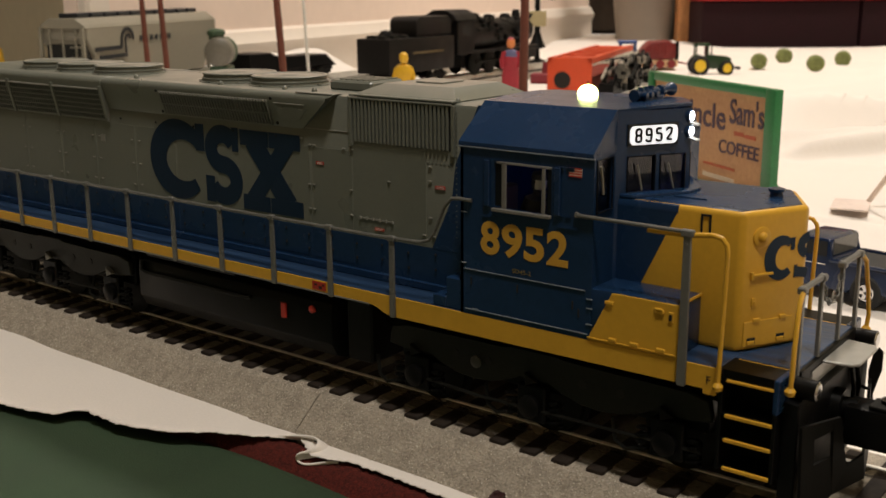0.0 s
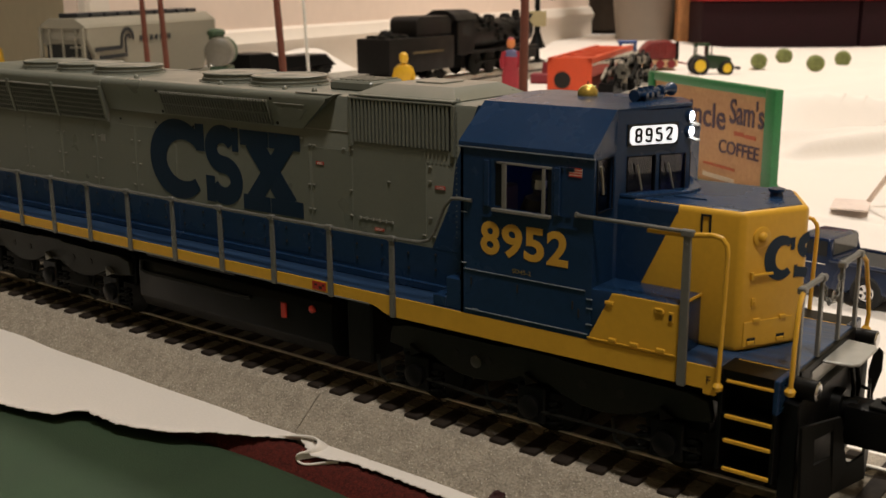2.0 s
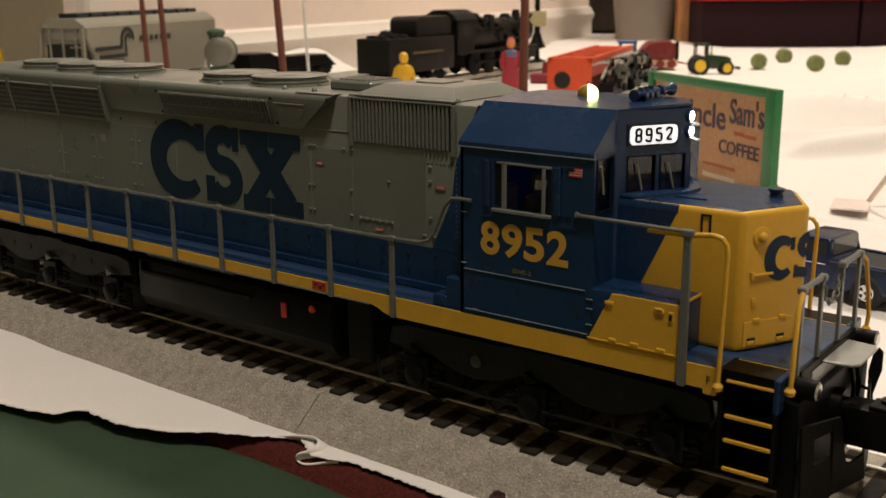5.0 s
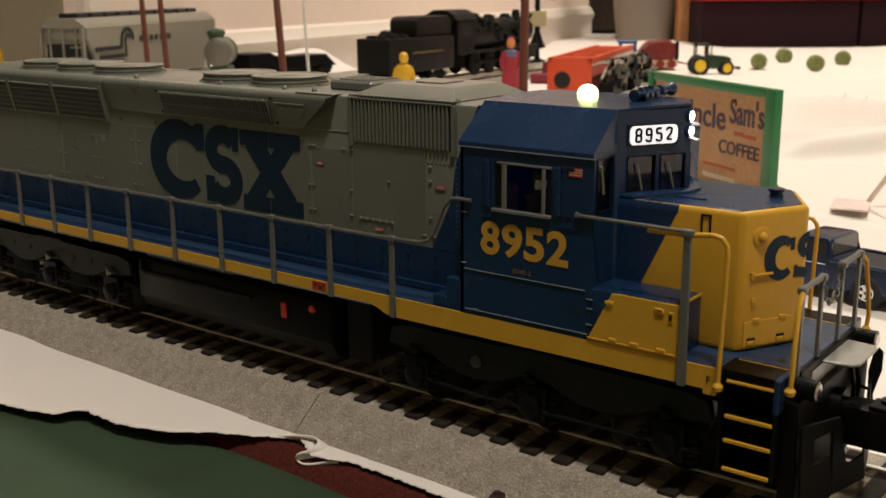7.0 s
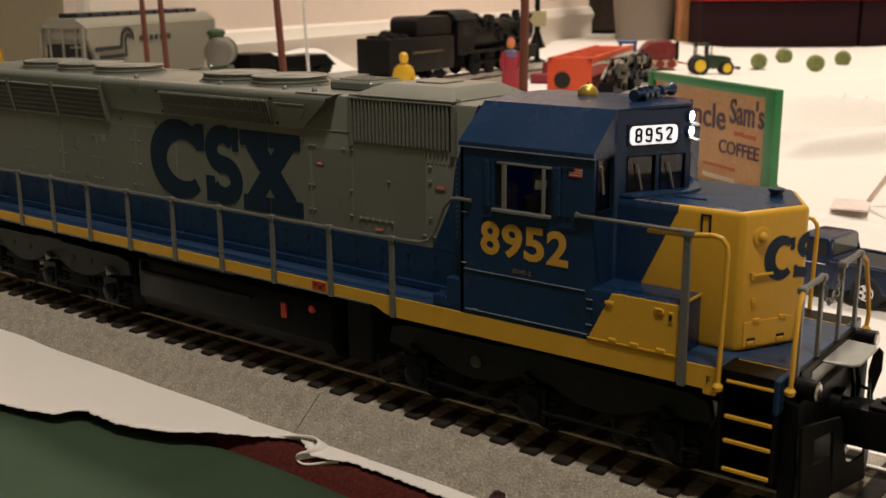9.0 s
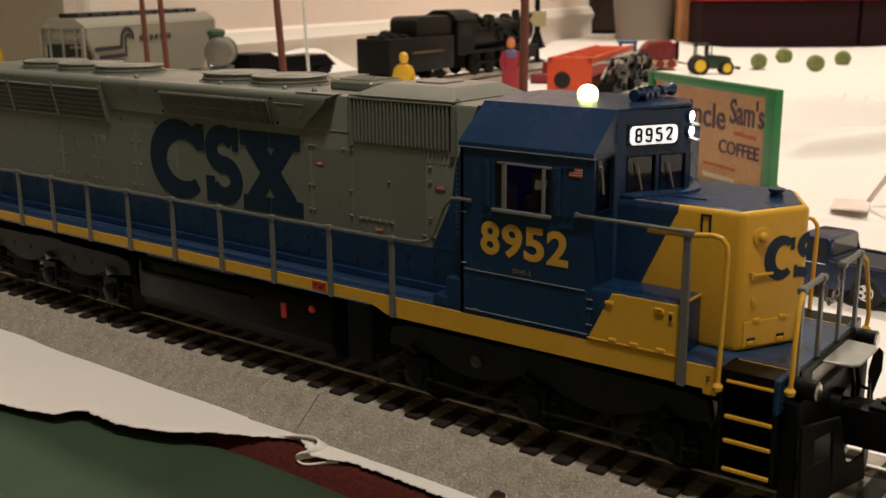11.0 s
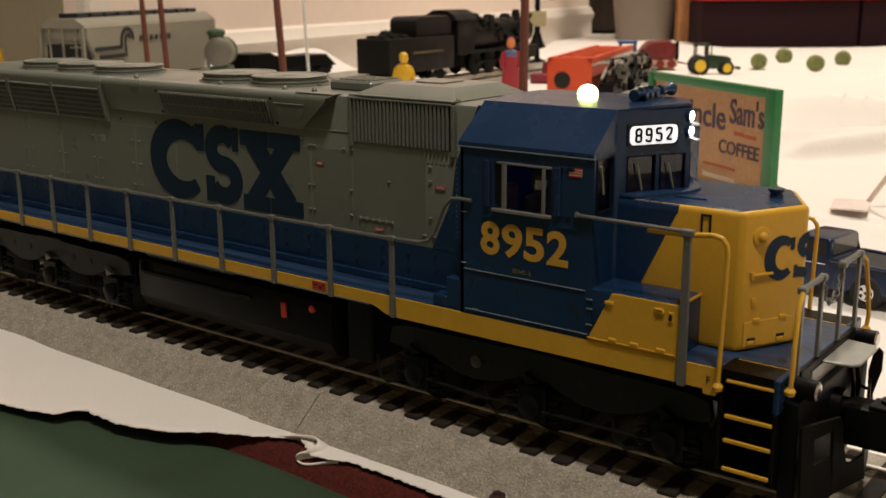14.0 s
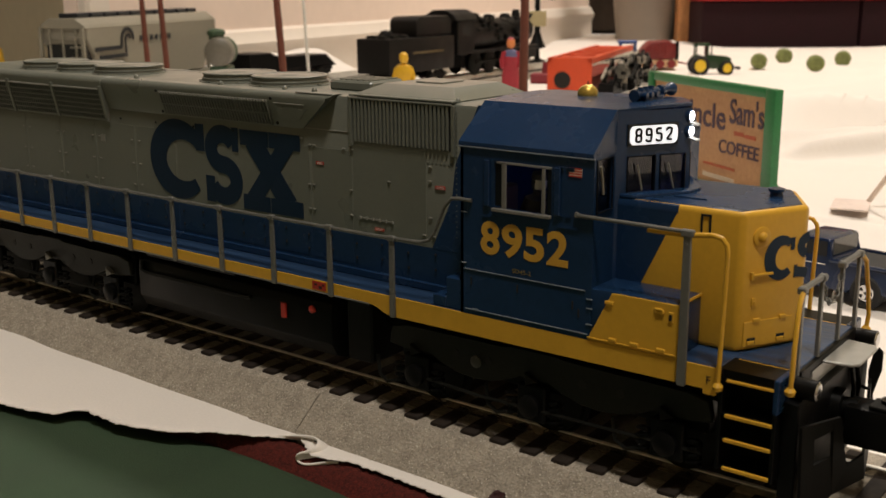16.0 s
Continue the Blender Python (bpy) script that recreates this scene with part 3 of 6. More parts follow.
        lathe(bm, [(.09, 0), (.08, .05), (.02, .07)], (0, 0, 0), seg=10, m=flare_m @ Matrix.Translation((x, v, 0)))
        P("screw", bm, DARKHOLE)
    # hatch on the flare
    bm = B()
    prism(bm, [(-28.3, .45), (-26.9, .45), (-26.0, 1.22), (-28.3, 1.22)], "z", 0.0, 0.04, 0.01, m=flare_m)
    P("flare_hatch", bm, GREY)
    bm = B()
    prism(bm, [(-28.4, 1.36), (-26.2, 1.36), (-26.2, 1.41), (-28.4, 1.41)], "z", 0.0, 0.07, m=flare_m)
    P("hatch_edge", bm, LATCH)
    for x in (-28.15, -26.65):
        bm = B()
        prism(bm, [(x, 1.1), (x + .3, 1.1), (x + .3, 1.18), (x, 1.18)], "z", 0.0, 0.09, 0.02, m=flare_m)
        P("hatch_hinge", bm, LATCH)
    # seams where the flare ends and the intake begins
    bm = B()
    box(bm, -26.6, -23.5, -hw - .03, -hw, 13.13, 13.18, 0.01)
    box(bm, -23.56, -23.48, -hw - .03, -hw, 12.0, 15.0, 0.01)
    P("hood_seam", bm, LATCH)

    # inertial intake: upright slats behind the cab
    bm = B()
    box(bm, -23.2, -17.1, -hw - .02, -hw + .01, 12.75, 14.9)
    back = P("intake_backing", bm, DARKHOLE, "dark air intake")
    bm = B()
    box(bm, -.07, .07, -hw - .13, -hw, 12.75, 14.9, 0.025)
    slat = P("intake_slat", bm, GREY, "", back)
    for i in range(25):
        o = slat if i == 0 else share(slat, Matrix())
        o.matrix_basis = T(-23.05 + i * .242, 0, 0)
    bm = B()
    box(bm, -23.4, -16.95, -hw - .16, -hw, 14.86, 14.96, 0.03)
    box(bm, -23.4, -16.9, -hw - .1, -hw + .3, 15.0, 15.1, 0.03)
    for x in (-23.35, -16.9):
        box(bm, x - .1, x + .1, -hw - .14, -hw, 12.5, 14.9, 0.02)
    P("intake_frame", bm, GREY, "", back)
    bm = B()
    for i in range(20):
        box(bm, -23.0 + i * .31, -22.88 + i * .31, -hw - .012, -hw, 12.6, 12.68)
    for i in range(24):
        box(bm, -16.77, -16.71, -hw - .035, -hw, 8.6 + i * .26, 8.65 + i * .26)
    for i in range(12):
        box(bm, -20.0 + i * .25, -19.88 + i * .25, -hw - .02, -hw, 12.05, 12.13)
    o = P("rivets", bm, GREY)
    o["kind"] = "stuff"

    # roof: raised hatch, humps, fans
    bm = B()
    prism(bm, [(-hw + .12, 15.0), (-hw + .16, 15.1), (-1.9, 15.6), (1.9, 15.6), (hw - .16, 15.1), (hw - .12, 15.0)], "x", -23.3, -16.9)
    for v in bm.verts:
        if v.co.z > 15.3:
            v.co.x = -22.1 if v.co.x < -20 else -17.75
    # soft worn edges
    bmesh.ops.bevel(bm, geom=bm.edges[:], offset=0.05, segments=2, profile=0.5, affect="EDGES")
    P("roof_hatch", bm, GREY, "grey raised roof hatch")
    bm = B()
    box(bm, -21.0, -19.3, -.8, 1.0, 15.58, 15.67, 0.03)
    P("roof_plate", bm, GREY)
    bm = B()
    box(bm, -26.6, -23.6, -1.2, 1.4, 14.97, 15.52, 0.12)
    stack = P("exhaust_stack", bm, GREY)
    for i in range(6):
        bm = B()
        box(bm, -26.0 + i * .4, -25.85 + i * .4, -1.0, 1.2, 15.5, 15.58)
        P("stack_rib", bm, GREY, "", stack)
    for x in (-22.2, -17.0, -26.3, -28.5, -33.6, -41.2):
        bm = B()
        lathe(bm, [(.16, 0), (.16, .1), (.1, .22), (.03, .26)], (x, -2.6, 14.96), seg=10)
        P("lifting_eye", bm, GREY)
    fan = None
    for x, y in ((-30.75, 0), (-34.9, 0), (-45.4, 0), (-49.5, 0), (-53.6, 0)):
        if fan is None:
            bm = B()
            lathe(bm, [(2.34, 0), (2.34, .07), (2.2, .09), (2.17, .2), (2.2, .22), (2.2, .27), (2.1, .29), (2.07, .44), (2.14, .47), (2.15, .52), (2.1, .56), (1.98, .57), (1.9, .55), (1.86, .52), (1.5, .53), (.5, .53), (.45, .56), (.05, .57)], (0, 0, 0), seg=56)
            fan = P("roof_fan", bm, GREY, "grey round roof fan")
            fan.matrix_basis = T(x, y, 14.96)
            clips = B()
            for k in range(8):
                a = k * math.pi / 4
                box(clips, -.13, .13, -.09, .09, 0, .12, m=pose(0, 0, 0, 0, 0, 45 * k) @ Matrix.Translation((2.2, 0, 0)))
            P("fan_clips", clips, GREY, "", fan)["kind"] = "stuff"
        else:
            o = share(fan, T(x, y, 14.96))
            for ch in list(fan.children):
                c = ch.copy()
                scene.collection.objects.link(c)
                c.parent = o
    # pale bar for the highlight on the roof's rounded edge
    bm = B()
    box(bm, -26.9, -24.35, -3.44, -3.26, 14.97, 15.06, 0.03)
    P("roof_seam", bm, LATCH)

    # cab
    cz0, cz1 = 5.74, 13.5
    xa, xb = -15.06, -8.28
    front = [(xb, -5.0), (-8.36, -3.1), (-6.45, 0.0), (-8.36, 3.1), (xb, 5.0)]
    cab = P("cab", B(), BLUE, "dark blue cab")
    L = (Vector(front[2]) - Vector(front[1])).length
    for A_, B_, top, holes in (((xa, -5), (xb, -5), cz1, [(1.85, 4.75, 10.86, 12.84)]),
                               (front[0], front[1], 13.6, [(.2, 1.6, 11.15, 13.35)]),
                               (front[1], front[2], 15.18, [(.55, 1.9, 11.7, 13.25), (2.15, L - .25, 11.7, 13.25)]),
                               (front[2], front[3], 15.18, [(.25, 1.3, 11.7, 13.25), (1.55, L - .75, 11.7, 13.25)]),
                               (front[3], front[4], 13.6, []),
                               ((xb, 5), (xa, 5), cz1, [(2.4, 4.3, 10.86, 12.84)]),
                               ((xa, 5), (xa, -5), cz1, [])):
        bm = B()
        wall(bm, A_, B_, cz0, top, .15, holes)
        P("cab_wall", bm, BLUE, "", cab)
    for s in (-1, 1):
        bm = B()
        prism(bm, [(s * 5.0, 13.55), (s * 3.0, 13.55), (s * 3.0, 15.18)], "x", xb - .22, xb - .06)
        P("cab_gable", bm, BLUE, "", cab)
    bm = B()
    box(bm, -7.35, -7.0, -.5, .5, 13.3, 13.8)
    P("led_block", bm, LED, "glowing cold white lamp inside the cab", cab)
    # roof with slanting sides and a bowed front
    bm = B()
    def roof_ring(x, lift=0.0):
        return [(x, -5.02, 13.48), (x, -5.02, 13.62), (x, -3.06, 15.2), (x, -1.5, 15.29), (x, 0, 15.32), (x, 1.5, 15.29), (x, 3.06, 15.2), (x, 5.02, 13.62), (x, 5.02, 13.48)]
    a = [bm.verts.new(p) for p in roof_ring(xa - .05)]
    b = []
    for p in roof_ring(xb):
        dx = 0.0 if abs(p[1]) > 4 else (-.08 if abs(p[1]) > 2.9 else (0.95 if abs(p[1]) > 1 else 1.83))
        b.append(bm.verts.new((p[0] + dx, p[1], p[2])))
    nn = len(a)
    for i in range(nn - 1):
        bm.faces.new((a[i], b[i], b[i + 1], a[i + 1]))
    rf = P("cab_roof", bm, BLUE, "dark blue cab roof", cab, smooth=0)
    so = rf.modifiers.new("thickness", "SOLIDIFY")
    so.thickness, so.offset = 0.12 * FT, 0.0
    # pale strip carries the highlight along the eave
    bm = B()
    box(bm, xa - .05, xb + .05, -5.09, -5.0, 13.4, 13.46, 0.02)
    P("drip_rail", bm, EDGE, "", cab)
    # side window
    bm = B()
    fr = on_side(-5.0)
    for u0, u1, v0, v1 in ((-12.82, -12.58, 10.85, 12.9), (-10.78, -10.6, 10.85, 12.9), (-13.1, -10.3, 12.82, 12.92), (-13.28, -10.3, 10.72, 10.86)):
        prism(bm, [(u0, v0), (u1, v0), (u1, v1), (u0, v1)], "z", -0.02, 0.06 if v0 > 10.8 else .2, 0.02, m=fr)
    win = P("window_frame", bm, FRAMEGREY, "pale grey sliding window frame", cab)
    bm = B()
    box(bm, -13.2, -12.85, -4.97, -4.93, 10.84, 12.84)
    P("window_pane", bm, GLASSDARK, "", win)
    bm = B()
    box(bm, -10.52, -10.3, -4.97, -4.93, 10.84, 12.84)
    P("window_pane", bm, GLASSDARK, "", win)
    # dark pane added in the far window, to keep bright surroundings out of view
    bm = B()
    box(bm, -12.8, -10.6, 4.9, 4.94, 10.8, 12.9)
    P("window_pane", bm, GLASSDARK, "", cab)
    for x in (-13.75, -10.15):
        bm = B()
        box(bm, x, x + .3, -5.12, -5.0, 10.9, 12.95, 0.04)
        P("window_shade", bm, BLUE, "", win)
    bm = B()
    box(bm, -13.9, -13.1, -5.06, -5.0, 10.4, 10.46)
    box(bm, -10.0, -8.95, -5.06, -5.0, 10.4, 10.46)
    for x in (-13.7, -10.0, -9.6, -13.2):
        box(bm, x, x + .3, -5.06, -5.0, 12.95, 13.0)
        box(bm, x, x + .3, -5.06, -5.0, 10.9, 10.95)
    P("window_rail", bm, BLUE, "", cab)
    # windscreen panes
    def pane(A, Bp, u0, u1, z0, z1):
        A, Bp = Vector(A), Vector(Bp)
        dd = (Bp - A).normalized()
        nn_ = Vector((-dd.y, dd.x)) * .07
        g = B()
        q = [A + dd * u0 + nn_, A + dd * u1 + nn_, A + dd * u1 + nn_ * 1.4, A + dd * u0 + nn_ * 1.4]
        prism(g, [(p.x, p.y) for p in q], "z", z0, z1)
        w = P("windscreen_pane", g, CLEAR, "clear glossy pane", cab)
        g = B()
        o1, o2 = A + dd * u0 - nn_ * .5, A + dd * u1 - nn_ * .5
        tube(g, [(o1.x, o1.y, z0), (o1.x, o1.y, z1), (o2.x, o2.y, z1), (o2.x, o2.y, z0), (o1.x, o1.y, z0)], .035, 6)
        P("pane_gasket", g, BLACK, "", cab)
    pane(front[0], front[1], .2, 1.6, 11.15, 13.35)
    pane(front[1], front[2], .55, 1.9, 11.7, 13.25)
    pane(front[1], front[2], 2.15, L - .25, 11.7, 13.25)
    pane(front[2], front[3], .25, 1.3, 11.7, 13.25)
    pane(front[2], front[3], 1.55, L - .75, 11.7, 13.25)
    # wiper
    bm = B()
    A, Bp = Vector(front[1]), Vector(front[2])
    dd = (Bp - A).normalized()
    o = A + dd * 1.0 + Vector((dd.y, -dd.x)) * .1
    o2 = A + dd * 1.25 + Vector((dd.y, -dd.x)) * .1
    tube(bm, [(o2.x, o2.y, 11.8), (o.x, o.y, 12.9)], .035, 6)
    o = A + dd * 2.5 + Vector((dd.y, -dd.x)) * .1
    o2 = A + dd * 2.8 + Vector((dd.y, -dd.x)) * .1
    tube(bm, [(o2.x, o2.y, 11.8), (o.x, o.y, 12.9)], .035, 6)
    P("wiper", bm, LATCH, "thin grey wiper", cab)
    bm = B()
    tube(bm, [(-8.2, -4.62, 13.1), (-8.22, -4.45, 12.6), (-8.24, -4.3, 11.9)], .06, 6)
    P("wiper", bm, LATCH, "thin grey wiper", cab)
    # number board
    nb = plane_m((front[1][0], front[1][1], 0), (dd.x, dd.y, 0), (0, 0, 1))
    g = B()
    prism(g, [(.5, 13.68), (2.96, 13.68), (2.96, 14.62), (.5, 14.62)], "z", 0.0, 0.1, 0.03, m=nb)
    board = P("number_board", g, DARKHOLE, "black number board", cab)
    g = B()
    rr = []
    for cx_, cy_, a0 in ((2.66, 14.32, 0), (.8, 14.32, 90), (.8, 13.97, 180), (2.66, 13.97, 270)):
        rr += arc(cx_, cy_, .22, .22, a0, a0 + 90, 5)
    prism(g, rr, "z", 0.1, 0.13, m=nb)
    P("number_glass", g, LIGHTWHITE, "glowing white number glass", board)
    def bent(pts, r=.07):
        """The path with its corners rounded off."""
        out = [pts[0]]
        for a_, p, b_ in zip(pts, pts[1:], pts[2:]):
            a_, p, b_ = Vector(a_), Vector(p), Vector(b_)
            out += [tuple(p + (a_ - p).normalized() * r), tuple(p + ((a_ - p).normalized() + (b_ - p).normalized()) * r * .3), tuple(p + (b_ - p).normalized() * r)]
        return out + [pts[-1]]
    x_, h_, q_ = .24, .52, .26
    shapes = ([[(.12, 0), (0, 0), (0, q_), (x_, q_), (x_, 0), (.12, 0)], [(.12, q_), (0, q_), (0, h_), (x_, h_), (x_, q_), (.12, q_)]],
              [[(0, .1), (0, 0), (x_, 0), (x_, h_), (0, h_), (0, q_), (x_, q_)]],
              [[(x_, h_), (0, h_), (0, q_ + .05), (x_, q_ + .05), (x_, 0), (0, 0), (0, .1)]],
              [[(0, h_ - .12), (0, h_), (x_, h_), (x_, q_ + .05), (0, .04), (x_ + .03, .03)]])
    for i, shape in enumerate(shapes):
        g = B()
        for pts in shape:
            stroke(g, bent(pts), .11, .03, nb @ Matrix.Translation((.86 + i * .49, 13.885, .13)))
        P("digit", g, DARKHOLE, "black digit", board)
    # twin headlights on the ridge
    for z in (14.83, 14.18):
        g = B()
        lathe(g, [(.3, -.25), (.3, .02), (.25, .05)], (-6.5, 0, z), "x", 20)
        h = P("headlight", g, BLUE, "headlight housing", cab)
        g = B()
        lathe(g, [(.2, .03), (.19, .08), (.12, .12), (.03, .13)], (-6.5, 0, z), "x", 20)
        P("headlight_lens", g, HEADLIGHT, "glowing white lens", h)
        g = B()
        prism(g, [(-6.5, z - .3), (-6.12, z - .42), (-6.08, z - .36), (-6.5, z - .22)], "y", -.2, .2, 0.01)
        P("headlight_visor", g, LATCH, "small pale visor", h)
    # cab number, small flag, seams, doors
    for ch, x0, x1 in (("8", -13.95, -12.93), ("9", -12.81, -11.75), ("5", -11.65, -10.63), ("2", -10.5, -9.43)):
        bm = B()
        writing(bm, ch, on_side(-5.0), x0, x1, 8.70, 10.22, 0.02, 0.03)
        P("digit", bm, GOLD, "golden yellow digit", cab)
    bm = B()
    writing(bm, "SD45-2", on_side(-5.0), -12.25, -11.28, 8.05, 8.24, 0.012, 0.005)
    P("model_mark", bm, DIMGOLD, "tiny yellow lettering", cab)
    bm = B()
    box(bm, -9.46, -8.86, -5.02, -5.0, 12.62, 13.0)
    flag = P("flag_decal", bm, WHITEP, "small striped flag decal", cab)
    for i in range(4):
        bm = B()
        box(bm, -9.46, -8.86, -5.028, -5.02, 12.62 + i * .108, 12.68 + i * .108)
        P("flag_stripe", bm, RED, "", flag)
    bm = B()
    box(bm, -9.46, -9.2, -5.034, -5.028, 12.82, 13.0)
    P("flag_corner", bm, LETTERBLUE, "", flag)
    bm = B()
    box(bm, -14.85, -8.55, -5.05, -5.0, 7.84, 7.88, 0.01)
    box(bm, -14.8, -8.4, -5.05, -5.0, 5.96, 6.0, 0.01)
    P("cab_seam", bm, EDGE, "thin bright edge strip", cab)
    for x, z in ((-12.0, 7.45), (-9.2, 7.2), (-14.5, 7.4), (-12.9, 9.9), (-8.9, 6.9)):
        bm = B()
        box(bm, x, x + .08, -5.05, -5.0, z - .25, z + .12, 0.02)
        P("latch_bar", bm, DARKHOLE, "", cab)
    for x, z in ((-15.02, 10.45), (-15.02, 8.1), (-14.4, 6.0), (-8.5, 7.1), (-8.5, 6.4), (-8.5, 7.5)):
        bm = B()
        box(bm, x, x + .3, -5.05, -5.0, z, z + .05, 0.01)
        P("hinge_strip", bm, EDGE, "", cab)
    # steps at the cab's rear corner
    bm = B()
    box(bm, -16.0, -15.06, -4.9, -3.1, 5.76, 7.25, 0.05)
    box(bm, -16.8, -16.0, -4.9, -3.1, 5.76, 6.3, 0.05)
    P("cab_step", bm, BLUE)

    # beacon on the roof: a drum, half lit, half unlit, turned to make it flash
    bx_, by_, bz_ = -11.76, 0.33, 15.3
    bm = B()
    lathe(bm, [(.5, -.1), (.5, .05), (.45, .08), (.04, .09)], (bx_, by_, bz_), seg=24)
    base = P("beacon_base", bm, BLUE, "round beacon base")
    drum = part("beacon_drum", B(), STROBE, loco)
    me = bpy.data.meshes.new("beacon_drum")
    bm = B()
    rings = []
    prof = [(.46, 0), (.48, .1), (.45, .25), (.35, .4), (.18, .5), (.02, .53)]
    for r, h in prof:
        rings.append([bm.verts.new((r * math.cos(math.pi * i / 12), r * math.sin(math.pi * i / 12), h)) for i in range(24)])
    for a_, b_ in zip(rings, rings[1:]):
        for i in range(24):
            j = (i + 1) % 24
            f = bm.faces.new((a_[i], a_[j], b_[j], b_[i]))
            f.material_index = 0 if i < 12 else 1
    bm.faces.new(rings[0][::-1]).material_index = 1
    bm.faces.new(rings[-1]).material_index = 1
    bm.transform(Matrix.Diagonal((FT, FT, FT, 1)))
    bm.to_mesh(me)
    bm.free()
    me.materials.append(STROBE)
    me.materials.append(BRASS)
    me.shade_smooth()
    me.set_sharp_from_angle(angle=radians(40))
    drum.data = me
    drum["label"] = "beacon drum with a lit half and an unlit brassy half"
    drum.matrix_basis = T(bx_, by_, bz_ + .06)
    bm = B()
    cyl(bm, (bx_, by_, bz_ + .58), (bx_, by_, bz_ + .72), .04, .03, 8)
    P("beacon_pin", bm, BLACK, "", base)

    # horn cluster
    hx, hz = -8.75, 15.55
    bm = B()
    box(bm, hx - .22, hx + .22, -.3, 1.5, 15.28, hz, 0.05)
    cyl(bm, (hx - .1, -.75, hz + .06), (hx - .05, 1.6, hz + .1), .26, .2, 14)
    for y in (-.35, .15, .65):
        cyl(bm, (hx, y, hz + .1), (hx, y, hz + .4), .14, .12, 10)
        cyl(bm, (hx + .1, y, hz + .05), (hx + .36, y, hz + .05), .12, .14, 10)
    lathe(bm, [(.17, 1.4), (.26, 1.45), (.26, 1.75), (.15, 1.85), (.17, 2.2), (.27, 2.5), (.31, 2.6), (.31, 2.66), (.22, 2.66), (.12, 2.4)], (hx, 0, hz + .1), "y", 20)
    P("horn", bm, BLUE, "dark blue air horn")

    # nose: a wedge-fronted short hood
    plan = [(-8.3, -2.95), (-2.72, -2.95), (-1.12, 0), (-2.72, 2.95), (-8.3, 2.95)]
    bm = B()
    prism(bm, plan, "z", 5.76, 11.56, 0.24, 4)
    P("nose", bm, YELLOW, "yellow wedge-fronted nose")
    bm = B()
    prism(bm, [(-7.3, -2.76), (-2.86, -2.76), (-1.42, 0), (-2.86, 2.76), (-7.3, 2.76)], "z", 11.5, 11.585, 0.04)
    prism(bm, [(-2.97, 11.2), (-2.97, 11.33), (-2.9, 11.49), (-2.73, 11.575), (2.73, 11.575), (2.9, 11.49), (2.97, 11.33), (2.97, 11.2)], "x", -8.3, -5.5)
    prism(bm, [(-8.3, -2.9), (-7.6, -2.9), (-6.1, -.6), (-6.1, .6), (-7.6, 2.9), (-8.3, 2.9)], "z", 11.5, 11.72, 0.1, 2)
    P("nose_top", bm, BLUE, "dark blue nose top")
    for s in (-1, 1):
        bm = B()
        y = s * 2.965
        prism(bm, [(-8.3, 5.8), (-8.1, 5.8), (-5.5, 11.32), (-8.3, 11.32)], "y", min(y, y - s * .05), max(y, y - s * .05))
        P("nose_panel", bm, BLUE, "dark blue slanting panel")
    bm = B()
    cyl(bm, (-2.9, .95, 11.55), (-2.9, .95, 11.8), .3, .24, 16)
    cyl(bm, (-2.9, .95, 11.8), (-2.9, .95, 11.93), .34, .36, 16)
    P("nose_cap", bm, BLUE, "dark blue round filler cap")
    bm = B()
    box(bm, -6.4, -4.9, -1.6, -1.5, 11.58, 11.64, 0.02)
    P("nose_seam", bm, BLUE)
    # outlined plate on the nose side
    bm = B()
    for b in ((-4.48, -4.4, 10.55, 11.3), (-4.12, -4.04, 10.55, 11.3), (-4.48, -4.04, 11.24, 11.32)):
        box(bm, b[0], b[1], -3.0, -2.94, b[2], b[3])
    P("nose_mark", bm, DARKHOLE, "black open rectangle mark")
    # nose face details, on the near facet
    dn = (Vector(plan[2]) - Vector(plan[1])).normalized()
    LN = (Vector(plan[2]) - Vector(plan[1])).length
    nm = plane_m((plan[1][0], plan[1][1], 0), (dn.x, dn.y, 0), (0, 0, 1))
    def lay(g, u0, u1, v0, v1, d0, d1, bev=0.02):
        prism(g, [(u0, v0), (u1, v0), (u1, v1), (u0, v1)], "z", d0, d1, bev, m=nm)
    bm = B()
    lathe(bm, [(.42, 0), (.42, .05), (.36, .08), (.22, .08), (.2, .16), (.12, .24), (.03, .26)], (0, 0, 0), seg=24, m=nm @ Matrix.Translation((.95, 10.5, 0)))
    P("lamp_cover", bm, YELLOW, "round yellow lamp cover")
    bm = B()
    lay(bm, .55, 1.6, 8.9, 9.0, 0, .12)
    lay(bm, .48, .62, 8.78, 9.1, 0, .14)
    P("grab_bar", bm, YELLOW)
    bm = B()
    lay(bm, .62, .84, 7.62, 8.0, 0, .06)
    lay(bm, .69, .77, 7.74, 7.88, .06, .12)
    P("lock_plate", bm, YELLOW)
    bm = B()
    lay(bm, .3, 2.8, 5.95, 7.02, 0, .05)
    door = P("sand_door", bm, YELLOW, "yellow sand box door")
    for u in (.75, 2.1):
        bm = B()
        lay(bm, u, u + .35, 6.95, 7.12, 0, .1)
        P("door_hinge", bm, YELLOW, "", door)
    # black plates put the shade of the door's recesses into colour
    for u in (.45, 1.95):
        bm = B()
        lay(bm, u + .04, u + .46, 6.03, 6.32, .05, .06, 0.0)
        P("door_recess", bm, DARKHOLE, "", door)
        bm = B()
        lay(bm, u + .02, u + .4, 6.03, 6.2, .06, .12)
        P("door_latch", bm, YELLOW, "", door)
    # nose emblem as plain shapes
    bm = B()
    em = nm @ Matrix.Translation((.08, .15, .004))
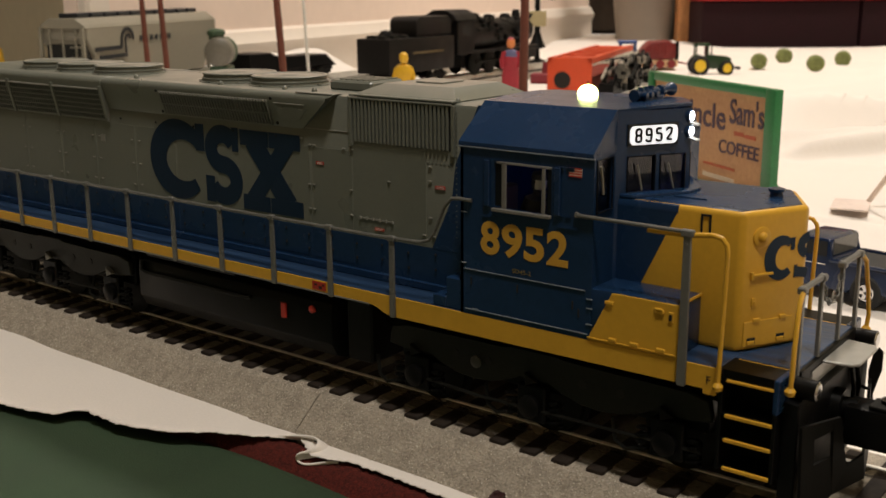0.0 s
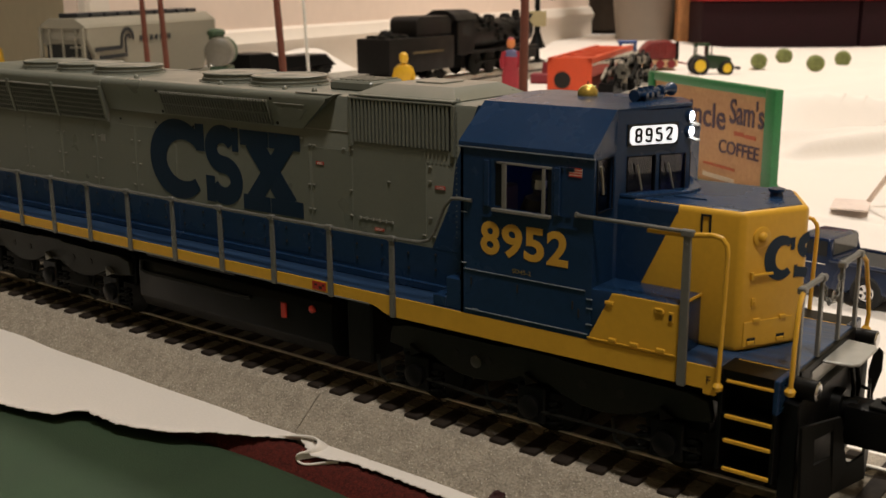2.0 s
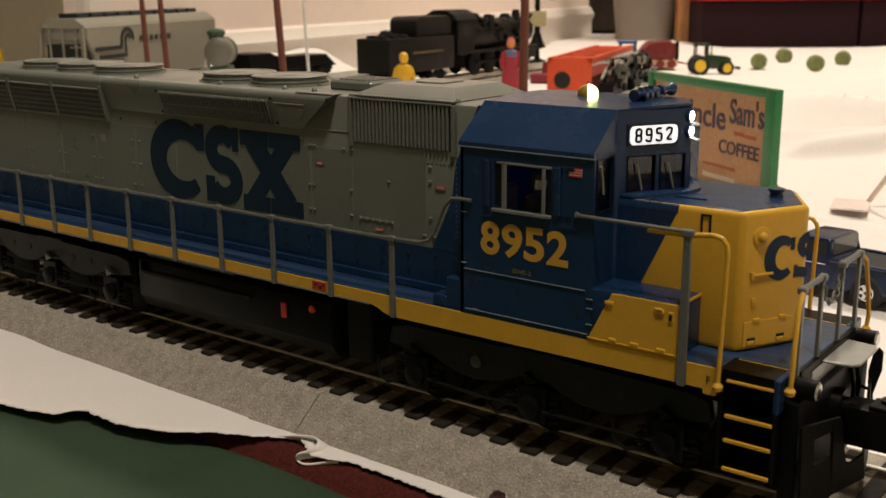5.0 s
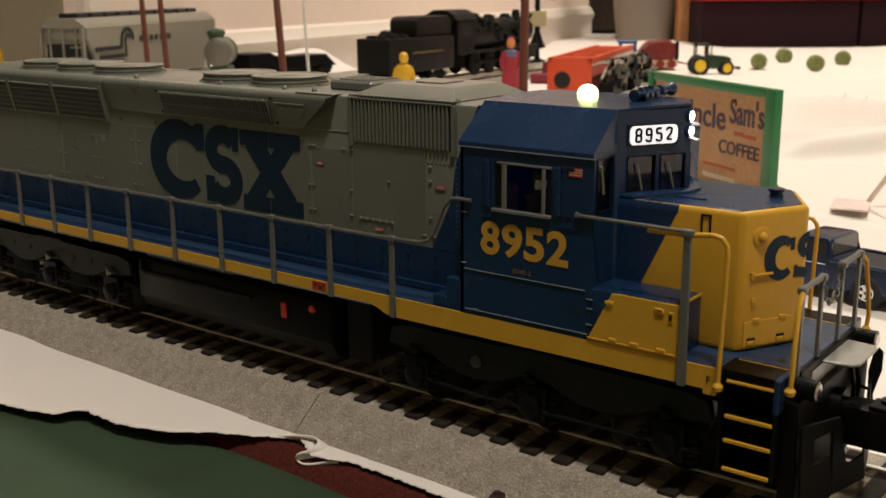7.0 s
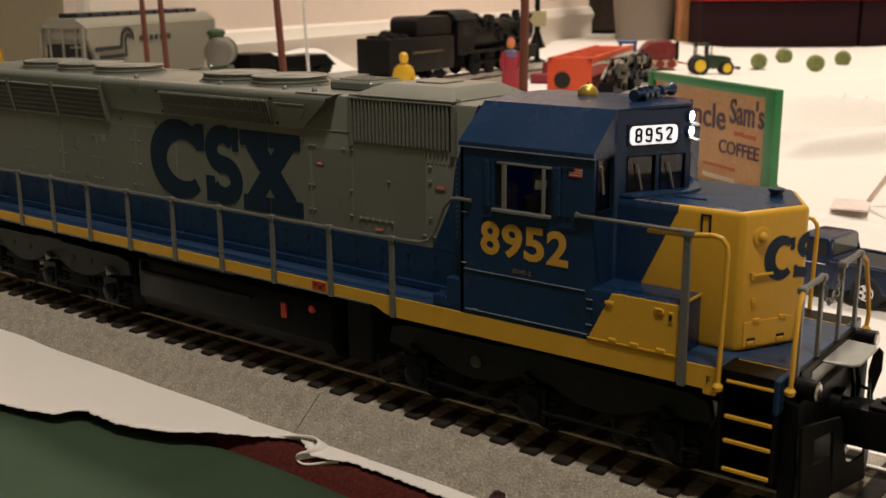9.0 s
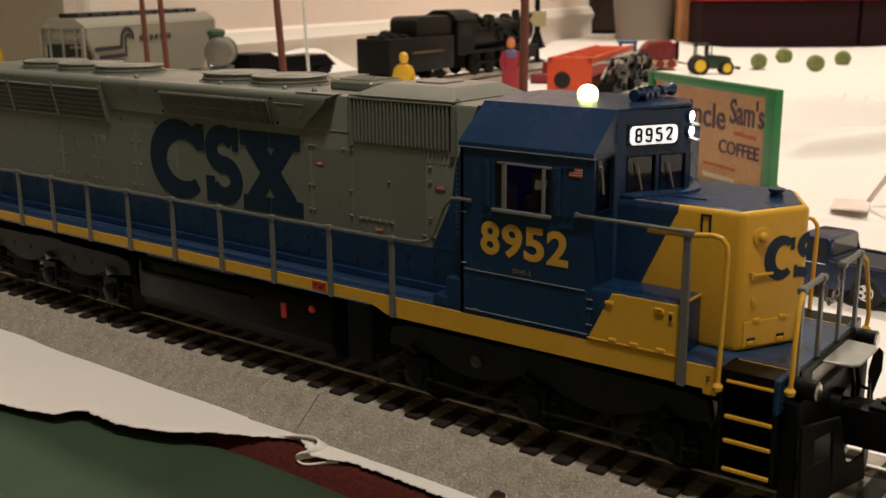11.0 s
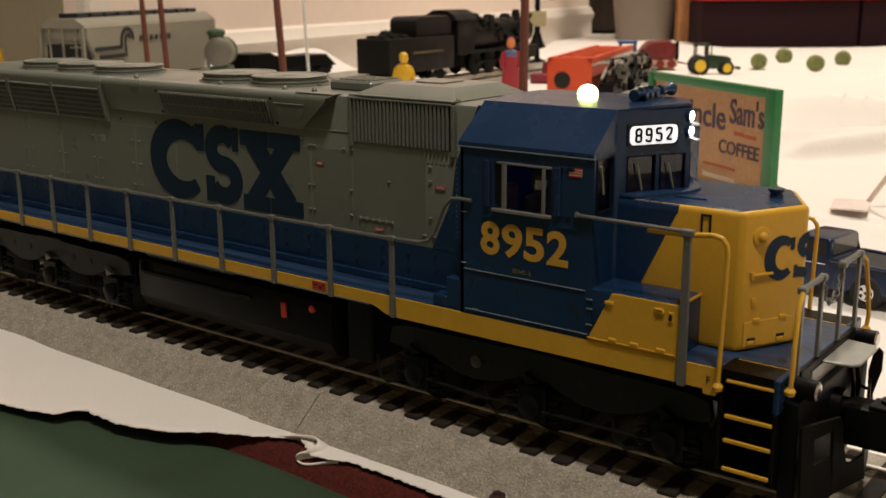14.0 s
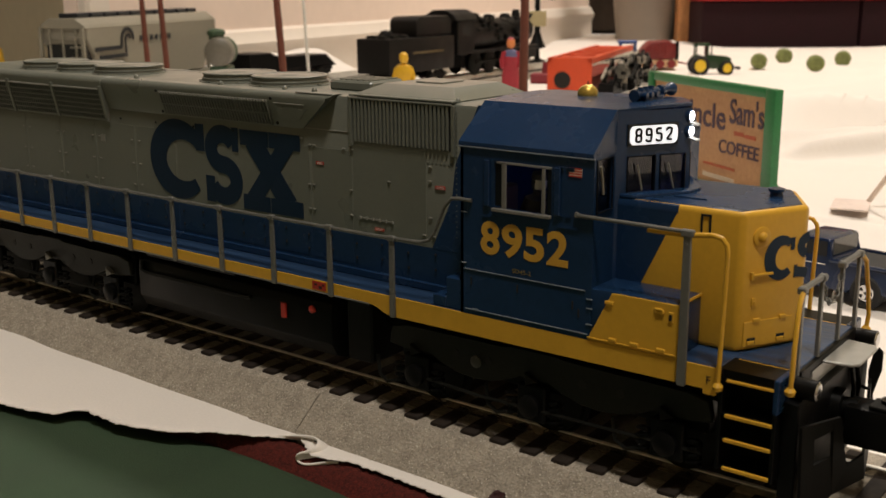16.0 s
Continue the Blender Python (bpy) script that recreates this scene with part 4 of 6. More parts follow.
    stroke(bm, arc(1.98, 9.38, .62, .72, 50, 310, 20), [.3 + .26 * math.sin(i / 20 * math.pi) for i in range(21)], .02, em)
    stroke(bm, [(2.5, 10.18), (2.5, 9.66)], .2, .026, em)
    P("emblem_shape", bm, LETTERBLUE, "dark blue open ring shape")
    bm = B()
    stroke(bm, arc(3.36, 9.78, .42, .36, 95, 250, 12), .4, .02, em)
    P("emblem_shape", bm, LETTERBLUE, "dark blue double bend shape")
    bm = B()
    stroke(bm, [(2.72, 9.0), (2.72, 8.48)], .16, .026, em)
    stroke(bm, [(2.72, 8.72), (3.32, 8.62)], .42, .02, em)
    P("emblem_shape", bm, LETTERBLUE, "dark blue double bend shape")

    # battery boxes beside the nose
    for s in (-1, 1):
        bm = B()
        y0, y1 = sorted((s * 4.98, s * 2.95))
        prism(bm, [(-8.3, 5.76), (-4.3, 5.76), (-4.3, 8.02), (-8.3, 8.02)], "y", y0, y1, 0.06, 2)
        bb = P("battery_box", bm, BLUE, "dark blue battery box")
        bm = B()
        y0, y1 = sorted((s * 5.02, s * 4.9))
        prism(bm, [(-8.42, 5.76), (-4.28, 5.76), (-4.28, 7.98), (-7.3, 7.98)], "y", y0, y1, 0.02)
        yb = P("battery_cover", bm, YELLOW, "yellow box cover", bb)
        if s < 0:
            for x, z in ((-7.6, 7.55), (-5.35, 7.65), (-5.3, 7.6), (-7.4, 5.98), (-6.4, 5.98), (-5.2, 5.98)):
                bm = B()
                box(bm, x, x + .38, -5.1, -5.0, z - .08, z + .08, 0.03)
                P("cover_hinge", bm, YELLOW, "", bb)
            bm = B()
            box(bm, -4.75, -4.52, -5.06, -5.0, 7.2, 7.65, 0.02)
            lock = P("cover_lock", bm, YELLOW, "", bb)
            bm = B()
            box(bm, -4.7, -4.57, -5.08, -5.06, 7.3, 7.55, 0.02)
            P("lock_slot", bm, DARKHOLE, "", bb)
            bm = B()
            box(bm, -8.4, -4.4, -5.07, -5.02, 5.84, 5.9, 0.01)
            P("cover_seam", bm, YELLOW, "", bb)
            bm = B()
            box(bm, -4.32, -4.26, -4.98, -2.97, 7.94, 8.03)
            P("box_edge", bm, YELLOW, "yellow edge strip", bb)

    # handrails
    xs = [-4.05, -19.1, -23.2, -27.3, -31.4, -35.45, -39.6, -43.6, -47.45, -51.2, -55.2, -59.2]
    for s in (-1, 1):
        for i, x in enumerate(xs):
            top = 8.66 if i else 10.98
            bot = 5.05 if i > 1 else 4.72
            bm = B()
            y = s * 5.1
            w = .17 if i else .2
            prism(bm, [(x - w, bot + .08), (x - w * .7, bot), (x + w * .7, bot), (x + w, bot + .08), (x + w * .8, top - .1), (x + w * .5, top), (x - w * .5, top), (x - w * .8, top - .1)], "y", y - .07, y + .07, 0.025)
            box(bm, x - w * 1.35, x + w * 1.35, y - .13, y + .13, top - .14, top + .14, 0.05)
            cyl(bm, (x, y - .1, top - .45), (x, y + .1, top - .45), .05, seg=8)
            P("handrail_post", bm, RAILGREY, "grey handrail post")
        bm = B()
        y = s * 5.1
        tube(bm, [(-61.5, y, 8.66), (-20, y, 8.66), (-17.4, y, 8.72), (-16.8, y, 8.9), (-16.55, y * .99, 9.3), (-15.9, y, 10.6), (-15.5, y, 11.0), (-15.2, y, 11.05), (-14.4, y, 11.05)] if s < 0 else [(-61.5, y, 8.66), (-15.5, y, 8.66)], .085, 8)
        P("handrail", bm, RAILGREY, "grey handrail")
        bm = B()
        tube(bm, [(-9.05, y * .985, 11.05), (-8.9, y, 11.05), (-4.05, y, 11.02)], .085, 8)
        cyl(bm, (-9.05, y * .97, 11.05), (-9.0, y, 11.05), .14, .12, 10)
        P("handrail", bm, RAILGREY, "grey handrail")
        bm = B()
        e = 0 if s < 0 else 1.05       # the far rail sits lower
        tube(bm, [(-5.8, y * .98, 10.85 - e), (-4.05, y * .98, 10.85 - e), (-3.6, y * .99, 10.95 - e), (-3.0, y, 11.02 - e), (-2.65, y, 10.95 - e), (-2.44, y, 10.7 - e), (-2.4, y, 10.3 - e), (-2.5, y, 5.1), (-2.5, y, 4.95)], .1, 8)
        lathe(bm, [(.05, -.2), (.2, -.1), (.22, .05), (.1, .2)], (-2.5, y, 5.0), seg=12)
        P("grab_rail", bm, YELLOW, "yellow grab rail")
        bm = B()
        tube(bm, [(.05, s * 3.55, 9.0), (.12, s * 4.1, 8.6), (.2, s * 4.55, 7.1), (.25, s * 4.75, 6.0), (.2, s * 4.7, 5.3)], .1, 8)
        lathe(bm, [(.05, -.2), (.2, -.1), (.22, .05), (.1, .2)], (.2, s * 4.7, 5.3), seg=12)
        P("grab_rail", bm, YELLOW, "yellow grab rail")
        # end railing
        bm = B()
        for yy in (3.5, 1.25):
            prism(bm, [(-.08, 5.3), (.08, 5.3), (.07, 9.0), (-.07, 9.0)], "y", s * yy - .13, s * yy + .13, 0.02)
            box(bm, -.17, .17, s * yy - .2, s * yy + .2, 8.85, 9.15, 0.06)
        tube(bm, [(0, s * 3.5, 9.03), (0, s * 1.25, 9.03)], .12, 8)
        P("end_railing", bm, RAILGREY, "grey end railing")
    # safety chain
    bm = B()
    pts = [Vector((0.02, -1.2 + 2.4 * i / 9, 8.7 - 1.0 * (1 - ((i - 4.5) / 4.5) ** 2))) for i in range(10)]
    for i, (p, q) in enumerate(zip(pts, pts[1:])):
        mid = (p + q) / 2
        qd = (q - p).to_track_quat("X", "Z").to_matrix().to_4x4()
        ring = arc(0, 0, .2, .12, 0, 360, 10)
        tw = pose(0, 0, 0, 90 * (i % 2), 0, 0)
        tube(bm, [Matrix.Translation(mid) @ qd @ tw @ Vector((u, v, 0)) for u, v in ring], .045, 5)
    P("safety_chain", bm, RAILGREY, "grey safety chain")

    # end platform, steps, pilot, coupler
    bm = B()
    box(bm, -.2, .15, -3.4, 3.4, 4.6, 5.72, 0.04)
    P("end_beam", bm, BLACK)
    bm = B()
    prism(bm, [(.1, -.9), (1.3, -.75), (1.5, -.4), (1.5, 1.9), (1.3, 2.25), (.1, 2.4)], "z", 5.35, 5.47, 0.03)
    prism(bm, [(.1, 5.3), (.2, 5.4), (.2, 4.2), (.1, 4.2)], "y", -2.2, 2.6)
    P("drop_step", bm, SILVER, "pale grey drop step")
    for s in (-1, 1):
        for x in (-2.45, -.25):
            bm = B()
            y0, y1 = sorted((s * 4.95, s * 3.4))
            box(bm, x - .08, x + .08, y0, y1, 1.5, 5.7, 0.03)
            P("step_side", bm, BLACK)
        bm = B()
        box(bm, -2.5, -.15, *sorted((s * 3.45, s * 3.3)), 1.5, 5.7)
        P("step_back", bm, BLACK)
        bm = B()
        box(bm, -2.35, -.3, *sorted((s * 3.5, s * 3.44)), 5.6, 5.73)
        P("tread_edge", bm, YELLOW, "yellow edge at the platform")
        for z in (5.4, 3.92, 2.9, 1.7):
            bm = B()
            y0, y1 = sorted((s * 4.9, s * 3.4))
            if z > 5:
                y0, y1 = sorted((s * 4.9, s * 4.55))
            box(bm, -2.4, -.28, y0, y1, z - .12, z - .02)
            st = P("step", bm, BLACK)
            bm = B()
            y0, y1 = sorted((s * 5.02, s * 4.88))
            box(bm, -2.2, -.3, y0, y1, z - .14, z + (.0 if z < 5 else -.04), 0.02)
            P("step_edge", bm, YELLOW, "yellow step edge", st)
        bm = B()
        box(bm, -.34, -.1, *sorted((s * 5.0, s * 3.45)), 4.35, 5.74, 0.04)
        P("end_plate", bm, BLUE, "dark blue end plate")
        bm = B()
        cyl(bm, (.1, s * 3.75, 5.2), (.95, s * 3.75, 5.2), .42, .42, 18)
        P("end_lamp", bm, BLACK)
        bm = B()
        lathe(bm, [(.36, 0), (.3, .06), (.03, .09)], (.95, s * 3.75, 5.2), "x", 18)
        P("lamp_lens", bm, CHROME)
    # pilot: a shallow V of plate with a step hole on each side and a notch under the coupler
    bm = B()
    for s in (-1, 1):
        for pts in (((4.6, .5), (4.6, 3.95), (3.75, 3.86), (3.75, .5)), ((3.75, .5), (3.75, 2.1), (2.4, 2.1), (2.4, .5)),
                    ((3.75, 3.2), (3.75, 3.86), (2.4, 3.71), (2.4, 3.2)), ((2.4, .5), (2.4, 3.71), (1.9, 3.65), (1.3, 1.35), (0, 1.5), (0, .45))):
            prism(bm, [(s * y, z) for y, z in pts], "x", .62, .74)
    bmesh.ops.recalc_face_normals(bm, faces=bm.faces[:])
    for v in bm.verts:
        v.co.x += .23 * (4.6 - abs(v.co.y)) + .1 * max(0, 2.0 - v.co.z)
    P("pilot", bm, mat("dark_grey_plate", (0.0042, 0.004, 0.0034), 0.6, spec=0.1), "dark grey pilot plate")
    # black backing added so the pilot's openings stay dark
    bm = B()
    box(bm, -.16, .5, -4.4, 4.4, .6, 4.75, 0.05)
    P("pilot_beam", bm, BLACK)
    bm = B()
    cyl(bm, (.1, 0, 3.3), (.9, 0, 3.3), .85, .8, 18)
    cyl(bm, (.9, 0, 3.35), (1.5, 0, 3.4), .45, .4, 14)
    box(bm, 1.1, 3.6, -.75, .75, 2.0, 3.7, 0.15, seg=2)
    box(bm, 3.3, 4.6, -1.1, 1.2, 1.7, 3.8, 0.3, seg=3)
    cyl(bm, (2.7, .2, 3.7), (2.7, .2, 4.0), .42, .42, 16)
    knuckle = P("coupler", bm, BLACK, "black knuckle coupler")
    bm = B()
    prism(bm, [(2.0, -.6), (3.6, -.75), (4.3, -.3), (4.3, .6), (3.2, .75), (2.0, .5)], "z", 3.72, 3.86, 0.04)
    P("coupler_plate", bm, GRIMY, "worn dark top plate", knuckle)
    for y in (1.7, 2.4):
        bm = B()
        tube(bm, [(.2, y, 4.5), (.6, y, 4.4), (.75, y, 3.6), (.7, y * 1.02, 2.6), (.85, y * 1.02, 2.2)], .1, 8)
        P("air_hose", bm, BLACK)
    bm = B()
    tube(bm, [(.2, 2.6, 3.6), (.6, 2.6, 3.5), (1.1, 2.9, 3.2)], .07, 6)
    prism(bm, [(1.0, 3.1), (1.22, 3.05), (1.5, 4.2), (1.5, 5.0), (1.3, 5.2), (1.1, 4.9), (.95, 4.1)], "y", 2.85, 2.97, 0.03)
    P("uncoupling_lever", bm, GRIMY, "grey uncoupling lever")

    # fuel tank
    bm = B()
    prism(bm, [(-4.0, 4.8), (-4.5, 4.4), (-4.6, 3.9), (-4.6, 2.2), (-4.2, 1.5), (-3.3, 1.15), (3.3, 1.15), (4.2, 1.5), (4.6, 2.2), (4.6, 3.9), (4.5, 4.4), (4.0, 4.8)], "x", -39.7, -23.7, 0.08, 2)
    tank = P("fuel_tank", bm, BLACK, "black fuel tank")
    bm = B()
    tube(bm, [(-39.3, -4.62, 4.4), (-39.2, -4.7, 3.85), (-38.8, -4.72, 3.72), (-30, -4.72, 3.72), (-29.7, -4.7, 3.8)], .11, 8)
    P("tank_pipe", bm, GRIMY, "", tank)
    bm = B()
    tube(bm, [(-38.8, -4.4, 4.9), (-31, -4.4, 4.9)], .22, 10)
    P("air_tank", bm, BLACK, "", tank)
    bm = B()
    box(bm, -27.3, -26.95, -4.75, -4.6, 3.1, 3.95, 0.03)
    P("fuel_gauge", bm, RED, "red fuel gauge", tank)
    bm = B()
    lathe(bm, [(.22, 0), (.22, .1), (.12, .2), (.03, .22)], (0, 0, 0), seg=14, m=on_side(-4.62) @ Matrix.Translation((-25.0, 3.95, 0)))
    P("fuel_cap", bm, RED, "red fuel filler cap", tank)
    bm = B()
    box(bm, -22.9, -21.2, -4.3, 4.3, 1.6, 5.1, 0.1)
    P("equipment_box", bm, BLACK)

    # trucks: side frames with journal boxes, springs, wheels
    def truck(cx):
        for s in (-1, 1):
            bm = B()
            y0, y1 = sorted((s * 4.15, s * 3.75))
            prof = []
            for dx, z in ((-8.6, 3.0), (-8.4, 3.9), (-7.4, 4.15), (-1.6, 4.1), (-1.2, 4.3), (1.2, 4.3), (1.6, 4.1), (7.4, 4.15), (8.4, 3.9), (8.6, 3.0)):
                prof.append((cx + dx, z))
            for dx, z in ((7.6, 2.9), (5.9, 3.0), (5.3, 2.6), (4.4, 2.32), (3.35, 2.22), (2.3, 2.32), (1.4, 2.6), (.8, 3.0), (-.8, 3.0), (-1.4, 2.6), (-2.3, 2.32), (-3.35, 2.22), (-4.4, 2.32), (-5.3, 2.6), (-5.9, 3.0), (-7.6, 2.9)):
                prof.append((cx + dx, z))
            prism(bm, prof, "y", y0, y1, 0.06)
            fr_ = P("truck_frame", bm, TRUCKGREY, "grimy black truck side frame")
            for dx in (-4.4, -2.5, 2.5, 4.4):
                bm = B()
                cyl(bm, (cx + dx, s * 4.13, 3.3), (cx + dx, s * 4.17, 3.3), .2, .2, 12)
                P("frame_hole", bm, DARKHOLE, "", fr_)
            # rear tips pale, front ones dark: the trucks' light is in the colour
            for dx in (-6.7, 0, 6.7):
                bm = B()
                prism(bm, [(cx + dx - .35, 3.3), (cx + dx + .3, 2.95), (cx + dx - .3, 2.7)], "y", *sorted((s * 4.15, s * 4.45)), 0.03)
                P("journal_tip", bm, FRAMEGREY if cx < -30 else GRIMY, "", fr_)
                bm = B()
                tube(bm, [(cx + dx - 2.6, s * 4.2, 2.2), (cx + dx - 2.4, s * 4.3, 1.25), (cx + dx - 1.9, s * 4.3, .95), (cx + dx - 1.2, s * 4.3, 1.2), (cx + dx - .9, s * 4.25, 1.9)], .1, 6)
                P("brake_hanger", bm, GRIMY, "", fr_)
            bm = B()
            tube(bm, [(cx - 8.2, s * 4.3, 1.75), (cx - 3, s * 4.35, 1.55), (cx + 8.2, s * 4.3, 1.7)], .09, 6)
            P("brake_rod", bm, GRIMY, "", fr_)
            for dx in (-6.7, 0, 6.7):
                bm = B()
                box(bm, cx + dx - .75, cx + dx + .75, *sorted((s * 4.4, s * 3.9)), 1.0, 2.75, 0.08)
                lathe(bm, [(.55, -.1), (.55, .2), (.4, .3), (.03, .32)], (0, 0, 0), seg=16, m=Matrix.Translation((cx + dx, s * 4.4, 1.75)) @ (side if s < 0 else plane_m((0, 0, 0), (-1, 0, 0), (0, 0, 1))))
                P("journal_box", bm, BLACK, "", fr_)
                for q in (-1.15, 1.15):
                    bm = B()
                    pts = [(cx + dx + q + .3 * math.cos(a * .9), s * 4.1 + .3 * math.sin(a * .9), .95 + a * .045) for a in range(28)]
                    tube(bm, pts, .08, 5)
                    P("spring", bm, BLACK, "", fr_)
        for dx in (-6.7, 0, 6.7):
            bm = B()
            for s in (-1, 1):
                lathe(bm, [(.4, -.28), (1.5, -.28), (1.72, -.2), (1.78, .1), (1.95, .16), (1.95, .28), (.4, .28)], (cx + dx, s * 2.5, 1.72), "y", 28)
            cyl(bm, (cx + dx, -2.5, 1.72), (cx + dx, 2.5, 1.72), .35, seg=12)
            P("wheelset", bm, GRIMY, "grimy black wheelset")
        bm = B()
        box(bm, cx - 8.2, cx + 8.2, -3.6, 3.6, 2.2, 4.2, 0.1)
        P("truck_bolster", bm, BLACK)
    truck(-11.6)
    truck(-49.7)
    bm = B()
    lathe(bm, [(.3, 0), (.3, .05), (.2, .12), (.03, .14)], (0, 0, 0), seg=16, m=on_side(-4.45) @ Matrix.Translation((-14.6, 3.25, 0)))
    P("journal_cap", bm, mat("dull_cap", (0.045, 0.045, 0.04), 0.5))
    return loco, drum


BRASS = mat("brassy_unlit_lens", (0.55, 0.38, 0.08), 0.25, 0.6, grain=900, vary=0.2)
LOCO, DRUM = make_locomotive()


# ---- unseen ceiling fixtures, added round the two lamps ----
for lx, ly, lz, watts in LAMPS:
    lamp = thing("ceiling_light", "unseen round ceiling light, added to light the layout", "ceiling light", Matrix.Translation((lx, ly, 2.3)), "ceiling lights")
    bm = B()
    lathe(bm, [(170, 0), (175, -20), (165, -34), (160, -34), (160, -4), (5, -4)], seg=32)
    part("lamp_rim", bm, TRIMWHITE, lamp)


# ---- cloths in front ----
def make_cloths():
    bm = B()
    # the maroon cloth lies lower, in soft ribs
    xs, ys = np.concatenate([np.arange(-420, -200, 6.0), np.arange(-200, -30, 0.75), np.arange(-30, 130, 6.0)]), np.arange(-90, -18, 1.0)
    g = []
    for x in xs:
        g.append([bm.verts.new((x, y, float(np.interp(y, [-90, -46, -41, -37.5, -35.5, -33.5, -18], [-24, -19, -17.2, -13.6, -13.2, -14, -15])) + 0.4 * noise.noise(Vector((x * .03, y * .1, 2))) + 0.18 * noise.noise(Vector((x * .5, y * .12, 7))) + 0.12 * math.sin(x * 2.1 + y * .8))) for y in ys])
    for a, b in zip(g, g[1:]):
        for i in range(len(a) - 1):
            bm.faces.new((a[i], b[i], b[i + 1], a[i + 1]))
    ob = part("maroon_cloth", bm, MAROON, smooth=70)
    so = ob.modifiers.new("thickness", "SOLIDIFY")
    so.thickness, so.offset = 0.002, -1
    tagged(ob, "dark maroon ribbed cloth showing under the sheet's edge", "cloth", kind="structure")
    # the green felt, with a rounded far edge running a little askew
    bm = B()
    us = np.arange(-420, 150, 6.0)
    prof = [(-2, -36), (-1.2, -24), (0, -20.5), (1.5, -18.8), (4, -18.2), (12, -18), (24, -18), (40, -18), (70, -18.4), (110, -19), (190, -20), (300, -22)]
    g = []
    for u in us:
        col = []
        for w, z in prof:
            lift = min(1.0, max(0.0, (-35 - u) / 40))
            x = -113 + u
            p = Vector((x, float(np.interp(x, [-420, -209, -188, -159, -141, -122, -103, -93, 60], [-100, -57.5, -53.2, -46.6, -43, -41.2, -41.2, -41.8, -52])) - w, 0))
            p.y += 0.5 * noise.noise(Vector((u * .03, 0, 3)))
            col.append(bm.verts.new((p.x, p.y, z + 1.6 + 1.2 * lift + 0.5 * noise.noise(Vector((u * .02, w * .03, 9))))))
        g.append(col)
    for a, b in zip(g, g[1:]):
        for i in range(len(a) - 1):
            bm.faces.new((a[i], b[i], b[i + 1], a[i + 1]))
    ob = part("green_cloth", bm, GREENCLOTH, smooth=70)
    so = ob.modifiers.new("thickness", "SOLIDIFY")
    so.thickness, so.offset = 0.0025, -1
    tagged(ob, "dark green felt cloth over the edge in front of the track", "cloth", kind="structure")
    # the box that carries both cloths
    bm = B()
    box(bm, -520, 160, -420, -34, -740, -42, 4)
    tagged(part("bench", bm, mat("bench_wood", (0.2, 0.12, 0.07), 0.6, grain=200, vary=0.3)), "plain wooden bench under the coloured cloths", "bench")
    # a curl of the sheet's torn edge
    bm = B()
    path = [(-120, -36.6, -10.2), (-115, -35.6, -9.4), (-110.6, -34.2, -8.7), (-106.6, -34.6, -8.2), (-104.4, -36.8, -8.4), (-105.4, -39.6, -9.0), (-108.2, -40.0, -10.2), (-109.4, -39.6, -11.8), (-107.8, -40.4, -12.8), (-104.6, -39.8, -12.6), (-101.4, -38.8, -11.4), (-98, -37.6, -10.4)]
    a = []
    for i, (x, y, z) in enumerate(path):
        w = (1.4, 2.4, 4.4, 5.4, 5.4, 5.0, 4.4, 4.0, 4.6, 5.4, 4.4, 2.0)[i]
        a.append((bm.verts.new((x, y, z)), bm.verts.new((x + w * .25, y + w * .6, z - w * .55))))
    for p, q in zip(a, a[1:]):
        bm.faces.new((p[0], q[0], q[1], p[1]))
    ob = part("sheet_curl", bm, SHEET, smooth=80)
    sb = ob.modifiers.new("round", "SUBSURF")
    sb.levels = sb.render_levels = 2
    so = ob.modifiers.new("thickness", "SOLIDIFY")
    so.thickness = 0.0005
    tagged(ob, "curled torn strip of white felt", "sheet", kind="structure")


def make_lint():
    rnd = random.Random(9)
    bm = B()
    for i in range(90):
        x, y = rnd.uniform(-190, -60), rnd.uniform(-110, -48)
        r = rnd.uniform(.1, .28)
        z = -17.2 + rnd.uniform(0, .2) + 4.0 * min(1.0, max(0.0, (-148 - x) / 40))
        lathe(bm, [(r * .5, 0), (r, r * .4), (r * .3, r * .7)], (x, y, z), seg=5)
    tagged(part("lint", bm, WHITEP), "tiny white lint specks on the green felt", "lint", kind="stuff")


